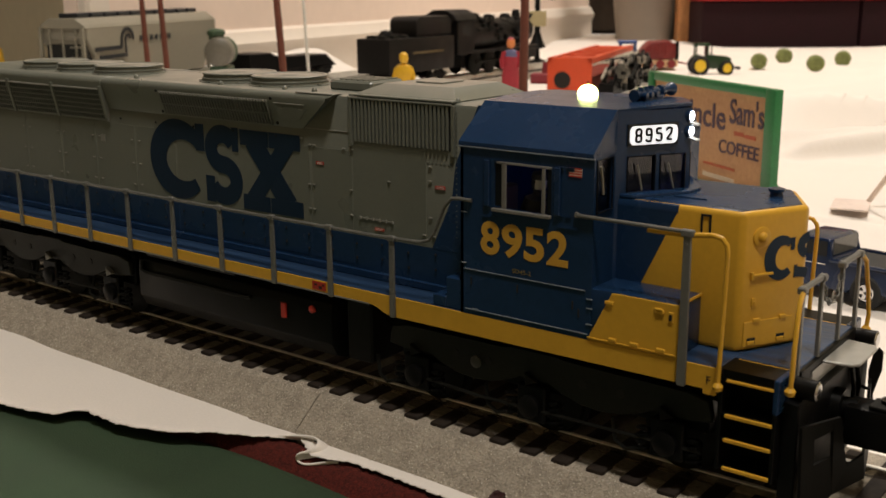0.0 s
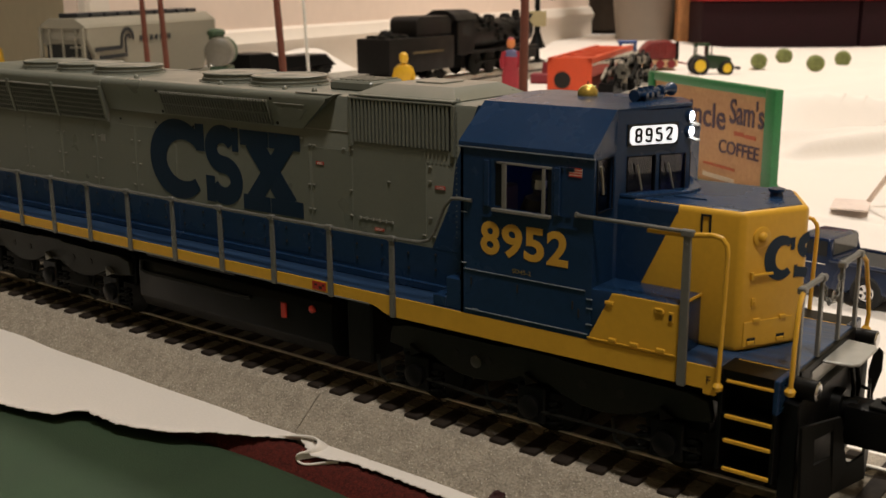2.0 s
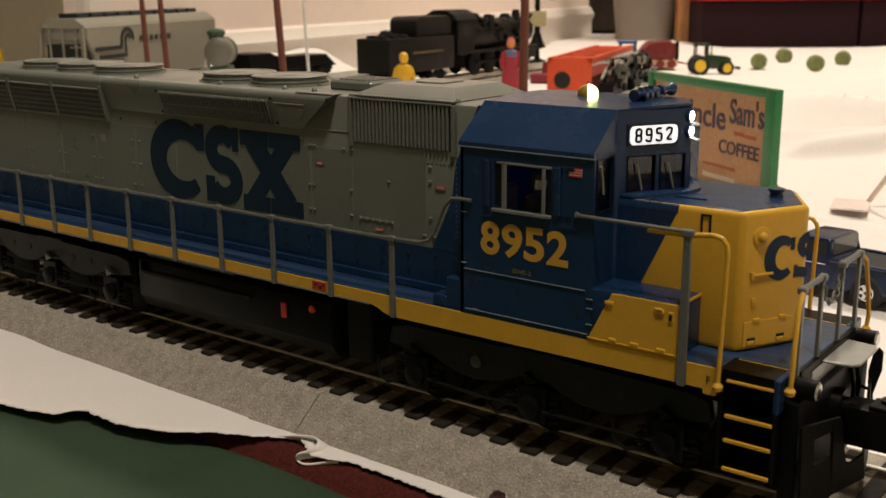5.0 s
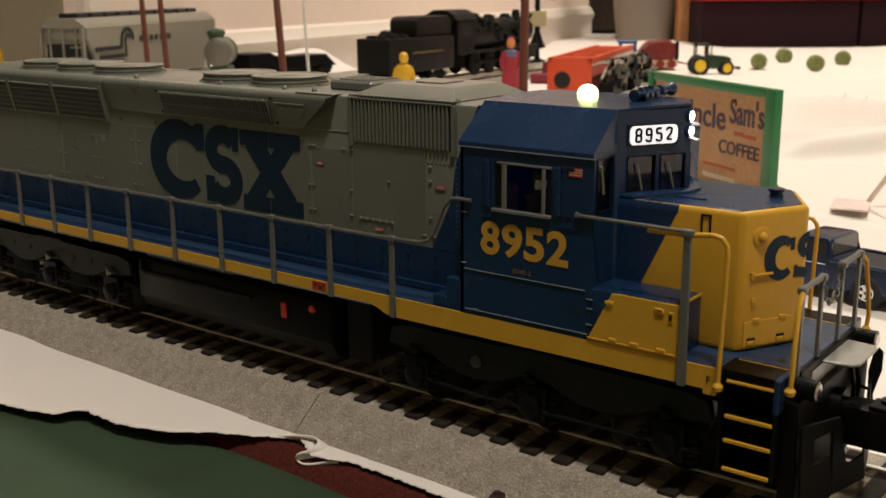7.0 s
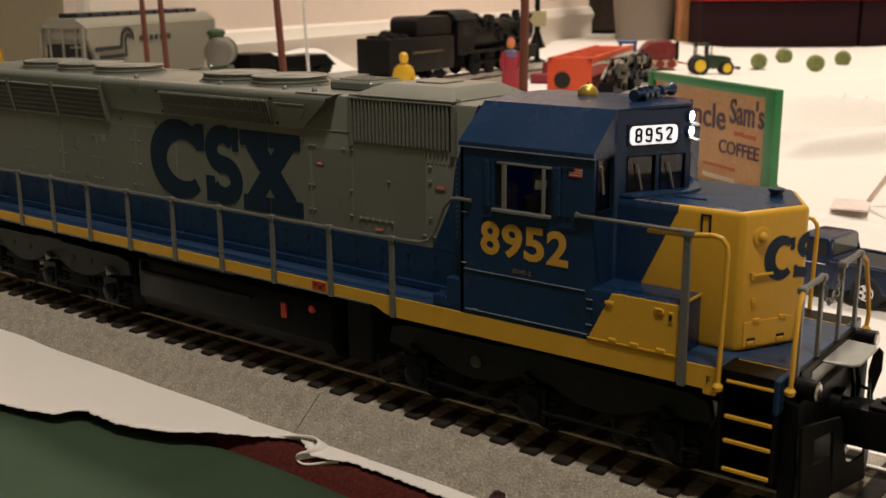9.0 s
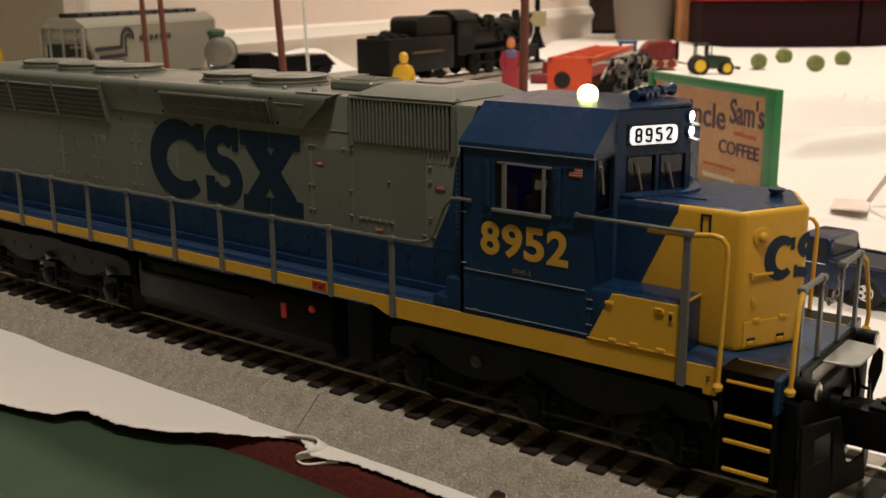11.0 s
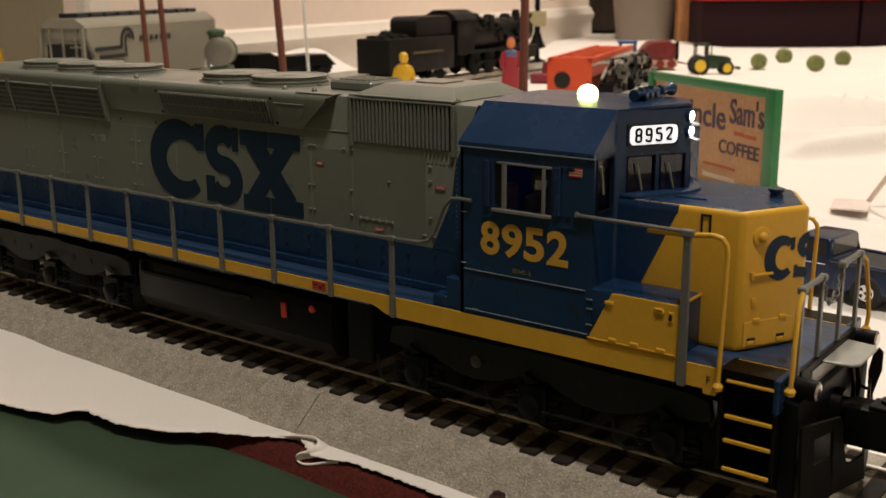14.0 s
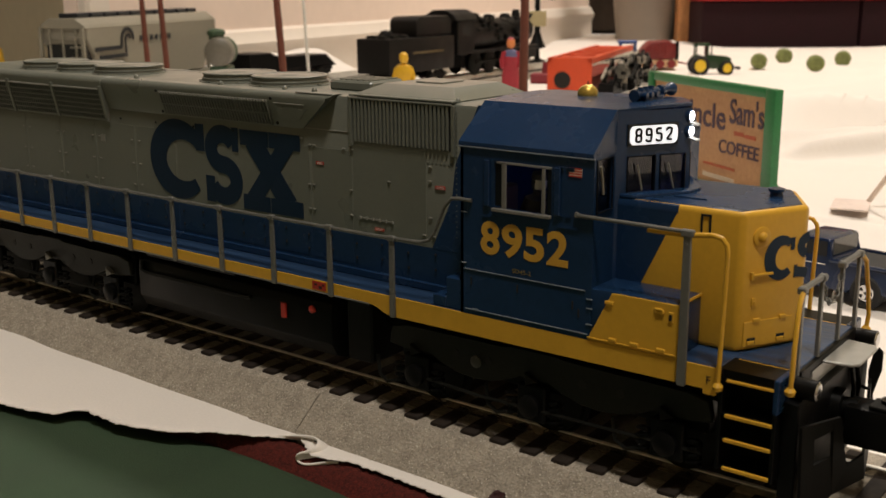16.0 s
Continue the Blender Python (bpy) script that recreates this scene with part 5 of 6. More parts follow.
# ---- billboard ----
def make_billboard():
    d = Vector((-0.825, 0.565, 0))
    m = plane_m((-0.131, 0.321, -0.013), -d, (0, 0, 1))     # x to the near end, z out to the eye's side
    bb = thing("model_billboard", "small billboard with green frame and tan coffee poster", "billboard", m)
    FR = mat("green_plastic_frame", (0.022, 0.17, 0.055), 0.4, grain=500, vary=0.15)
    TAN = mat("tan_poster_paper", (0.52, 0.30, 0.14), 0.6, grain=400, vary=0.08, stain=60, dirt=(0.40, 0.2, 0.09))
    INK = mat("dark_poster_ink", (0.06, 0.035, 0.06), 0.6)
    INKRED = mat("red_poster_ink", (0.42, 0.085, 0.03), 0.6)
    W, Hh = -131.0, 58.0
    for u0, u1, v0, v1 in ((W, W + 7, 0, Hh), (-9, 0, 0, Hh), (W + 7, -9, Hh - 5, Hh), (W + 7, -9, 0, 1.2)):
        bm = B()
        box(bm, u0, u1, v0, v1, -3, 1.8, 0.8, seg=2)
        part("frame_bar", bm, FR, bb)
    bm = B()
    box(bm, W + 7, -9, 1.2, Hh - 5, -1.5, 0)
    part("poster", bm, TAN, bb, "tan printed poster")
    base = Matrix.Identity(4)
    for word, u0, u1, v0, v1 in (("Uncle", -93, -46, 31.8, 45.6), ("Sam's", -42, -11, 36.4, 50.4)):
        g = B()
        writing(g, word, base, u0, u1, v0, v1, .4, 0.012)
        part("poster_word", g, INK, bb, "dark printed word")
    bm = B()
    writing(bm, "COFFEE", base, -51, -13.5, 19.6, 26.9, .4, 0.011)
    part("poster_word", bm, INK, bb, "dark printed word")
    for u0, u1, v, h in ((-37, -28, 30.6, 2.2), (-27, -17, 30.2, 2.0), (-66, -35, 11.2, 1.3)):
        g = B()
        box(g, u0, u1, v, v + h, 0, .35)
        part("poster_line", g, INKRED, bb, "red printed line")
    g = B()
    box(g, -66, -35, 4.4, 6.8, 0, .3)
    part("poster_patch", g, mat("poster_white", (0.6, 0.5, 0.38), 0.6), bb, "pale printed patch")
    for u in (W + 20, -25):
        g = B()
        prism(g, [(0, -3), (0, -22), (30, -3)], "x", u, u + 3)
        part("brace", g, FR, bb)


# ---- pickup ----
def make_pickup():
    tr = thing("toy_pickup", "dark blue metal toy pickup truck with silver wheels", "toy truck", pose(-0.0362, 0.1757, -0.013, 0, 0, 170) @ Matrix.Diagonal((0.81, 0.81, 0.81, 1)))
    PAINT = mat("metallic_dark_blue", (0.010, 0.024, 0.07), 0.25, 0.1, grain=900, vary=0.15, coat=0.2)
    TYRE = mat("black_rubber", (0.012, 0.012, 0.012), 0.7)
    # x forward, rear axle at 0; length 86, width 30
    bm = B()
    prism(bm, [(-19, 7), (-19.5, 17.5), (18, 18), (18, 26.3), (20, 27.3), (35, 27.0), (46, 19.2), (64, 17.2), (67, 15), (68, 7), (56, 5.5), (8, 5.5), (7, 8.5), (4.5, 11.5), (0, 12.8), (-4.5, 11.5), (-7, 8.5), (-8, 6.5)], "y", -15, 15, 1.1, 3)
    for v in bm.verts:
        if v.co.z > 19:
            v.co.y *= 0.84
    part("body", bm, PAINT, tr, "dark blue body")
    bm = B()
    box(bm, -17.5, 16.5, -12.5, 12.5, 17.4, 18.25, 0.3)
    part("bed_liner", bm, TYRE, tr, "black bed liner")
    for s in (-1, 1):
        bm = B()
        box(bm, -19, 17.6, s * 13.8 - 1.1, s * 13.8 + 1.1, 17.6, 19.2, 0.5, seg=2)
        part("bed_rail", bm, PAINT, tr)
        bm = B()
        prism(bm, [(19.5, 19.5), (19.5, 26), (33, 26), (41, 19.5)], "y", *sorted((s * 12.9, s * 13.1)))
        part("side_window", bm, GLASSDARK, tr)
        bm = B()
        prism(bm, [(19, 16.6), (38, 16.4), (38, 16.0), (19, 16.2)], "y", *sorted((s * 15.02, s * 14.8)))
        part("belt_line", bm, CHROME, tr)
        for x in (0, 51):
            bm = B()
            lathe(bm, [(2, -3.4), (6.2, -3.4), (7.2, -2.6), (7.3, 2.2), (6.6, 3.0), (4.7, 3.2), (4.5, 2.4), (1, 2.2)], (x, s * 12.4, 7.3), "y", 28, m=None)
            wh = part("wheel", bm, TYRE, tr, "black tyre")
            bm = B()
            yo = s * 15.0
            for k in range(5):
                a = k * 2 * math.pi / 5
                stroke(bm, [(x + math.cos(a) * .6, 7.3 + math.sin(a) * .6), (x + math.cos(a) * 3.2, 7.3 + math.sin(a) * 3.2)], 1.5, .5, Matrix.Translation((0, yo, 0)) @ plane_m((0, 0, 0), (1, 0, 0), (0, 0, 1)))
            stroke(bm, arc(x, 7.3, 3.3, 3.3, 0, 360, 24), .6, .5, Matrix.Translation((0, yo, 0)) @ plane_m((0, 0, 0), (1, 0, 0), (0, 0, 1)))
            part("rim", bm, CHROME, wh, "silver spoked rim")
    bm = B()
    prism(bm, [(17.85, 20), (17.85, 27), (17.95, 27), (17.95, 20)], "y", -10.5, 10.5)
    part("rear_window", bm, mat("pale_glass", (0.14, 0.135, 0.125), 0.1, bump=0), tr)
    bm = B()
    box(bm, -21, -19, -14, 14, 6.5, 9.5, 0.7, seg=2)
    part("bumper", bm, CHROME, tr)


# ---- tractor, bales, farm toys ----
def make_tractor():
    tr = thing("toy_tractor", "green toy farm tractor with yellow wheel centres", "toy tractor", pose(-0.496, 1.033, -0.013, 0, 0, 36) @ Matrix.Diagonal((0.87, 0.87, 0.95, 1)))
    GR = mat("tractor_green", (0.008, 0.035, 0.010), 0.35, grain=600, vary=0.2)
    YW = mat("tractor_yellow", (0.75, 0.5, 0.02), 0.4)
    TY = mat("tractor_tyre", (0.012, 0.011, 0.01), 0.8)
    for x, r, y, w in ((0, 12.8, 12, 7), (38, 9.6, 10.5, 5)):
        for s in (-1, 1):
            bm = B()
            lathe(bm, [(r * .3, -w / 2), (r * .9, -w / 2), (r, -w / 4), (r, w / 4), (r * .9, w / 2), (r * .63, w / 2), (r * .61, w / 4)], (x, s * y, r), "y", 24)
            wh = part("wheel", bm, TY, tr, "black tyre")
            bm = B()
            lathe(bm, [(r * .62, -w * .3), (r * .62, w * .5), (r * .55, w * .53), (r * .3, w * .56), (r * .1, w * .6)], (x, s * y, r), "y", 20)
            if s < 0:
                bm.transform(Matrix.Translation((0, 2 * s * y, 0)) @ Matrix.Diagonal((1, -1, 1, 1)))
            part("rim", bm, YW, wh, "yellow wheel centre")
    bm = B()
    prism(bm, [(8, 10), (8, 25), (14, 26.5), (40, 24), (45, 21), (46, 12), (42, 9), (12, 8)], "y", -5.5, 5.5, 1, 2)
    box(bm, -6, 10, -6, 6, 8, 17, 1)
    part("body", bm, GR, tr)
    for x, y in ((-5, -7.5), (-5, 7.5), (11, -7.5), (11, 7.5)):
        bm = B()
        box(bm, x - 1, x + 1, y - 1, y + 1, 15, 38)
        part("cab_post", bm, GR, tr)
    bm = B()
    box(bm, -8, 14, -9, 9, 37.5, 41, 1.2, seg=2)
    part("cab_roof", bm, GR, tr, "green cab roof")
    bm = B()
    box(bm, -3, 3, -4, 4, 16, 26, 1.5)
    part("seat", bm, TY, tr)
    bm = B()
    box(bm, 9, 11, -7, 7, 17, 37, .3)
    part("front_glass", bm, GLASSDARK, tr)
    bm = B()
    box(bm, -7, 10, -14, -9, 18, 24, 2, seg=2)
    box(bm, -7, 10, 9, 14, 18, 24, 2, seg=2)
    part("fender", bm, GR, tr)
    bm = B()
    tube(bm, [(17, -3.5, 24), (17, -3.5, 36)], 1, 8)
    part("exhaust", bm, TY, tr)
    bm = B()
    tube(bm, [(46, 0, 10), (56, 0, 9)], 1.6, 6)
    box(bm, 53, 59, -3, 3, 7, 11, 1)
    part("front_hitch", bm, TY, tr)


def make_bales():
    HAY = mat("green_hay", (0.18, 0.205, 0.07), 0.95, grain=900, vary=0.5, bump=1.0, depth=0.001, stain=200)
    first = None
    for x, y in ((-480, 1188), (-490, 1307), (-405, 1189), (-404, 1296)):
        m = pose(x * MM, y * MM, -0.0148, 0, 0, random.uniform(15, 60))
        if first is None:
            first = thing("hay_bale", "small round bale of olive green hay on the sheet", "hay bale", m, "hay bales")
            bm = B()
            lathe(bm, [(4, -8.6), (8, -8.4), (10, -6.5), (10.6, -2), (10.6, 2), (10, 6.5), (8, 8.4), (4, 8.6)], (0, 0, 10.2), "y", 28)
            for v in bm.verts:
                v.co += Vector((noise.noise(v.co * .6), noise.noise(v.co * .6 + Vector((5, 0, 0))), noise.noise(v.co * .6 + Vector((0, 7, 0))))) * .5
            part("bale", bm, HAY, first)
        else:
            copy_thing(first, m)


def make_baler():
    th = thing("toy_baler", "dark red toy baler on a cream base", "farm toy", pose(-0.592, 1.116, -0.013, 0, 0, 40))
    RD = mat("dark_red_plastic", (0.17, 0.012, 0.012), 0.45, vary=0.3)
    CR = mat("cream_plastic", (0.6, 0.4, 0.22), 0.6)
    bm = B()
    prism(bm, [(-22, 12), (-24, 24), (-14, 35), (14, 36), (22, 26), (20, 12)], "y", -14, 14, 2, 2)
    part("body", bm, RD, th)
    for x in (-14, -4, 6, 16):
        bm = B()
        box(bm, x, x + 3, -15, 15, 14, 33, 0.5)
        part("rib", bm, RD, th)
    bm = B()
    box(bm, -24, 24, -15, 15, 2, 11, 1.5)
    part("deck", bm, CR, th, "cream base")
    for x in (-15, 0, 15):
        bm = B()
        lathe(bm, [(2, -2), (5.5, -2), (5.8, 0), (5.5, 2), (2, 2)], (x, -15, 5.8), "y", 16)
        part("wheel", bm, RD, th)
    bm = B()
    tube(bm, [(24, 0, 8), (44, -2, 4), (52, -3, 2)], 1.3, 6)
    part("drawbar", bm, RD, th)
    bm = B()
    box(bm, 20, 25, -14, -9, 10, 35, .8)
    part("upright", bm, BLACK, th)
    # a small blue toy far behind
    t2 = thing("toy_trailer", "tiny blue toy trailer beside the bin", "toy", pose(-0.713, 1.257, -0.013, 0, 0, 40))
    BL = mat("bright_blue_plastic", (0.03, 0.07, 0.25), 0.5)
    bm = B()
    box(bm, -14, 14, -7, 7, 22, 27, 1)
    for x in (-12, 10):
        box(bm, x, x + 3, -6, 6, 0, 22, .5)
    part("frame", bm, BL, t2)
    # yellow loader partly seen at the far end
    t3 = thing("toy_loader", "yellow toy loader with black wheels", "toy vehicle", pose(-0.903, 0.350, -0.013, 0, 0, 60))
    YL = mat("loader_yellow", (0.62, 0.36, 0.02), 0.45)
    bm = B()
    prism(bm, [(-22, 14), (-22, 30), (-10, 30), (-10, 54), (6, 54), (8, 30), (22, 26), (22, 14)], "y", -11, 11, 1.5, 2)
    part("body", bm, YL, t3)
    for x in (-14, 14):
        for s in (-1, 1):
            bm = B()
            lathe(bm, [(3, -4), (15, -4), (17, -2), (17, 2), (15, 4), (3, 4)], (x * 1.3, s * 14, 17), "y", 20)
            part("wheel", bm, BLACK, t3)


# ---- figures: plain shapes ----
def make_figures():
    def figure(name, label, m, h, body, head, prof, collar):
        bm = B()
        lathe(bm, [(r, z) for r, z in prof], seg=16)
        for v in bm.verts:
            v.co.y *= .62
        n0 = len(bm.faces)
        lathe(bm, [(.5, h - 11), (3.2, h - 9.5), (4.2, h - 6), (3.6, h - 2.2), (1.6, h - .3), (.2, h)], seg=14)
        for s in (-1, 1):
            tube(bm, [(s * 6.5, 0, h - 14), (s * 8.6, -1, h - 22), (s * 7.6, -3, h - 29)], 2.1, 8)
        ob = part(name, bm, [body, head, collar], None, at=m)
        for i, p in enumerate(ob.data.polygons):
            c = p.center
            p.material_index = 1 if c.z > (h - 11.2) * MM and c.z < (h - 3.2) * MM and abs(c.x) < .005 else (2 if (h - 17) * MM < c.z < (h - 11) * MM and abs(c.x) < .0045 else 0)
        return tagged(ob, label, "figurine")
    YF = mat("yellow_figure_paint", (0.62, 0.36, 0.015), 0.45)
    RF = mat("crimson_figure_paint", (0.32, 0.02, 0.035), 0.45, vary=0.2)
    SK = mat("orange_face_paint", (0.6, 0.2, 0.06), 0.5)
    figure("yellow_figurine", "small yellow plastic figurine standing on the sheet", pose(-0.555, 0.539, -0.013, 0, 0, 40), 52, YF, YF, [(5, 0), (5.2, 10), (6, 22), (8.6, 30), (8.8, 36), (6.5, 40), (2.5, 41.5)], YF)
    figure("red_figurine", "small crimson plastic figurine with an orange face", pose(-0.507, 0.639, -0.013, 0, 0, 40), 62, RF, SK, [(10.5, 0), (10, 6), (8.6, 20), (7.6, 34), (8, 44), (6.5, 49), (2.5, 51)], mat("blue_collar_paint", (0.10, 0.11, 0.22), 0.5))
    bm = B()
    lathe(bm, [(3.0, 0), (3.2, 4), (2.6, 6.6), (1.1, 7.4), (1.0, 8.0), (1.5, 8.8), (1.7, 9.8), (1.6, 10.6), (1.9, 10.9), (1.7, 12.0), (.4, 12.5)], seg=16)
    ob = part("cab_figurine", bm, [mat("figure_dark", (0.02, 0.02, 0.025), 0.6), WHITEP], None, at=Matrix.Translation((-12.1 * FT, -3.6 * FT, 9.83 * FT)) @ pose(0, 0, 0, 0, 8, 0))
    for p in ob.data.polygons:
        p.material_index = 1 if .0088 < p.center.z < .0114 and p.center.x > -.0002 else 0
    tagged(ob, "tiny seated driver figurine inside the model cab", "figurine")
    bm = B()
    box(bm, -14.5 * FT / MM, -9 * FT / MM, -4.7 * FT / MM, 4.7 * FT / MM, 8.9 * FT / MM, 9.4 * FT / MM)
    part("cab_floor", bm, DARKHOLE, LOCO, "dark cab floor")
    bm = B()
    box(bm, -13.9 * FT / MM, -13.4 * FT / MM, -4.6 * FT / MM, -2.8 * FT / MM, 9.4 * FT / MM, 11.6 * FT / MM, .4)
    box(bm, -13.4 * FT / MM, -11.6 * FT / MM, -4.6 * FT / MM, -2.8 * FT / MM, 9.4 * FT / MM, 9.43 * FT / MM)
    part("cab_seat", bm, mat("brown_seat", (0.06, 0.03, 0.02), 0.6), LOCO, "dark brown cab seat")


# ---- rolling stock behind ----
def back_track(x, y, yaw, x0, x1):
    t = thing("back_track", "grey roadbed track with brown ties behind the locomotive", "track", pose(x, y, 0, 0, 0, yaw))
    bm = B()
    prism(bm, [(-28.5, -13), (-26.6, -5.2), (26.6, -5.2), (28.5, -13)], "x", x0, x1)
    part("roadbed", bm, BALLAST, t)
    for s in (-1, 1):
        bm = B()
        box(bm, x0, x1, s * 11.4 - .7, s * 11.4 + .7, -5, 0)
        part("rail", bm, RAILSTEEL, t)
    bm = B()
    for i in range(int((x1 - x0) / 8.3)):
        box(bm, x0 + 3 + i * 8.3, x0 + 7.4 + i * 8.3, -19.6, 19.6, -5.3, -4)
    o = part("ties", bm, TIE, t)
    o["kind"] = "stuff"


def trucks_for(thing_, xs, mat_=None):
    for x in xs:
        for s in (-1, 1):
            bm = B()
            prism(bm, [(x - 17, 5), (x - 15, 9), (x - 6, 8), (x - 5, 11), (x + 5, 11), (x + 6, 8), (x + 15, 9), (x + 17, 5), (x + 8, 4), (x - 8, 4)], "y", *sorted((s * 14, s * 16.5)))
            part("truck_frame", bm, GRIMY, thing_)
        for dx in (-11, 11):
            bm = B()
            for s in (-1, 1):
                lathe(bm, [(2, -1.2), (6, -1.2), (6.2, 1), (2, 1.2)], (x + dx, s * 11.4, 6.3), "y", 18)
            cyl(bm, (x + dx, -11, 6.3), (x + dx, 11, 6.3), 1.2, seg=8)
            part("wheelset", bm, GRIMY, thing_)


def make_hopper():
    # near end at the origin side, x runs away from the eye
    m = pose(-0.7335, 0.3145, -0.002, 0, 0, 113.4)
    th = thing("hopper_car", "pale grey covered hopper car model with dark wheel emblem", "model train car", m @ Matrix.Translation((-0.006, 0, 0)) @ Matrix.Diagonal((1.03, 1, 1.06, 1)))
    GP = mat("pale_grey_car_paint", (0.222, 0.206, 0.16), 0.5, grain=500, vary=0.1, stain=30)
    DK = mat("dark_car_lettering", (0.012, 0.014, 0.018), 0.5)
    bm = B()
    prism(bm, [(34, 18), (6, 54), (6, 63), (232, 63), (232, 54), (204, 18)], "y", -21.5, 21.5, 0.8)
    part("body", bm, GP, th)
    bm = B()
    prism(bm, [(-22, 62), (-20, 65), (-12, 70), (12, 70), (20, 65), (22, 62)], "x", 4, 234, 0.4)
    part("roof", bm, GP, th)
    for x in np.arange(14, 224, 21):
        bm = B()
        box(bm, x, x + 17, -9, 9, 70, 73.5, 0.6)
        part("roof_hatch", bm, DK, th, "dark roof hatch strip")
    bm = B()
    box(bm, 2, 236, -21, 21, 13, 17, 0.6)
    part("underframe", bm, GP, th)
    for x in (3, 18, 220, 235):
        for s in (-1, 1):
            bm = B()
            box(bm, x - 1.3, x + 1.3, s * 19.5 - 1.3, s * 19.5 + 1.3, 16, 63)
            part("end_post", bm, GP, th)
    for y in (-12, 0, 12):
        bm = B()
        tube(bm, [(4, y, 62), (4, y, 16)], 1.0, 6)
        tube(bm, [(28, y, 24), (4, y, 16)], 1.0, 6)
        part("end_brace", bm, GP, th)
    for z in (24, 32, 40, 48, 56):
        bm = B()
        tube(bm, [(1.5, -20, z), (1.5, -8, z)], .7, 6)
        part("ladder_rung", bm, GP, th)
    # dark wedge stands for the shade under the car's sloping end
    bm = B()
    prism(bm, [(6, 20), (30, 20), (9, 50)], "y", -18, 18)
    part("slope_sheet", bm, DARKHOLE, th, "dark wedge for the shade under the sloping end")
    for x in (70, 119, 168):
        bm = B()
        prism(bm, [(x - 20, 18), (x - 6, 7), (x + 6, 7), (x + 20, 18)], "y", -14, 14, .5)
        part("chute", bm, GP, th)
    # emblem of bent bars and a row of plain marks; the shown side is -y
    sm_ = Matrix.Translation((0, -22.3, 0)) @ plane_m((0, 0, 0), (1, 0, 0), (0, 0, 1))
    for path, w in (([(15, 45.5), (56, 45.5)], 3.0), ([(21, 39), (64, 39)], 3.0), ([(56, 45.5), (56.5, 49)] + arc(66, 51, 9.5, 9, 190, 0, 14), 2.8), ([(63, 40), (62, 48)] + arc(67, 50, 4.5, 5, 190, 30, 10), 2.6)):
        bm = B()
        stroke(bm, path, w, .4, sm_)
        part("emblem_bar", bm, DK, th, "dark emblem bar")
    for i, x in enumerate((86, 95, 104, 113, 122, 130, 136)):
        bm = B()
        box(bm, x, x + (3.6 if i % 2 else 4.6), -22.6, -22.2, 49, 53.5)
        part("name_bar", bm, DK, th, "dark plain bar")
    for i in range(5):
        bm = B()
        box(bm, 36 + i * 4.6, 39 + i * 4.6, -22.6, -22.2, 32, 35)
        part("name_bar", bm, DK, th, "dark plain bar")
    trucks_for(th, (30, 208))
    back_track(-0.7335, 0.3145, 113.4, -60, 300)


def make_tank_car():
    th = thing("tank_car", "model tank car with pale grey end and dark green dome", "model train car", pose(-0.711, 0.459, -0.013, 0, 0, 127.7))
    GN = mat("dull_green_paint", (0.035, 0.07, 0.035), 0.5, vary=0.2)
    PG = mat("pale_tank_end", (0.145, 0.135, 0.11), 0.35, vary=0.15)
    bm = B()
    lathe(bm, [(1, -4), (9, -3), (12.6, -1), (13.6, 1.5), (13.6, 12)], (0, 0, 51), "x", 32)
    part("tank_end", bm, PG, th, "pale grey domed end")
    bm = B()
    lathe(bm, [(13.4, 12), (13.4, 26)], (0, 0, 51), "x", 32)
    part("tank", bm, GN, th, "dull green tank")
    bm = B()
    lathe(bm, [(7, 62), (7, 66), (8.4, 66.5), (8.4, 70), (6, 71.5), (1, 72)], (10, 3, 0), "z", 20)
    part("dome", bm, GN, th, "dark green dome")
    bm = B()
    box(bm, -2, 30, -9, 9, 10, 38, 2)
    part("saddle", bm, GN, th)
    bm = B()
    box(bm, -4, 34, -12, 12, 0, 10, 1)
    part("underframe", bm, BLACK, th)


def make_gondola():
    th = thing("gondola_car", "low black gondola car model with sloping end", "model train car", pose(-0.762, 0.535, 0, 0, 0, 96))
    bm = B()
    prism(bm, [(-8, 12), (-8, 31), (26, 31), (34, 25), (116, 25), (134, 12)], "y", -16, 16, 1)
    part("body", bm, BLACK, th)
    bm = B()
    box(bm, -6, 128, -14, 14, 8, 12)
    part("underframe", bm, BLACK, th)
    trucks_for(th, (14, 106))
    back_track(-0.762, 0.535, 96, -60, 480)


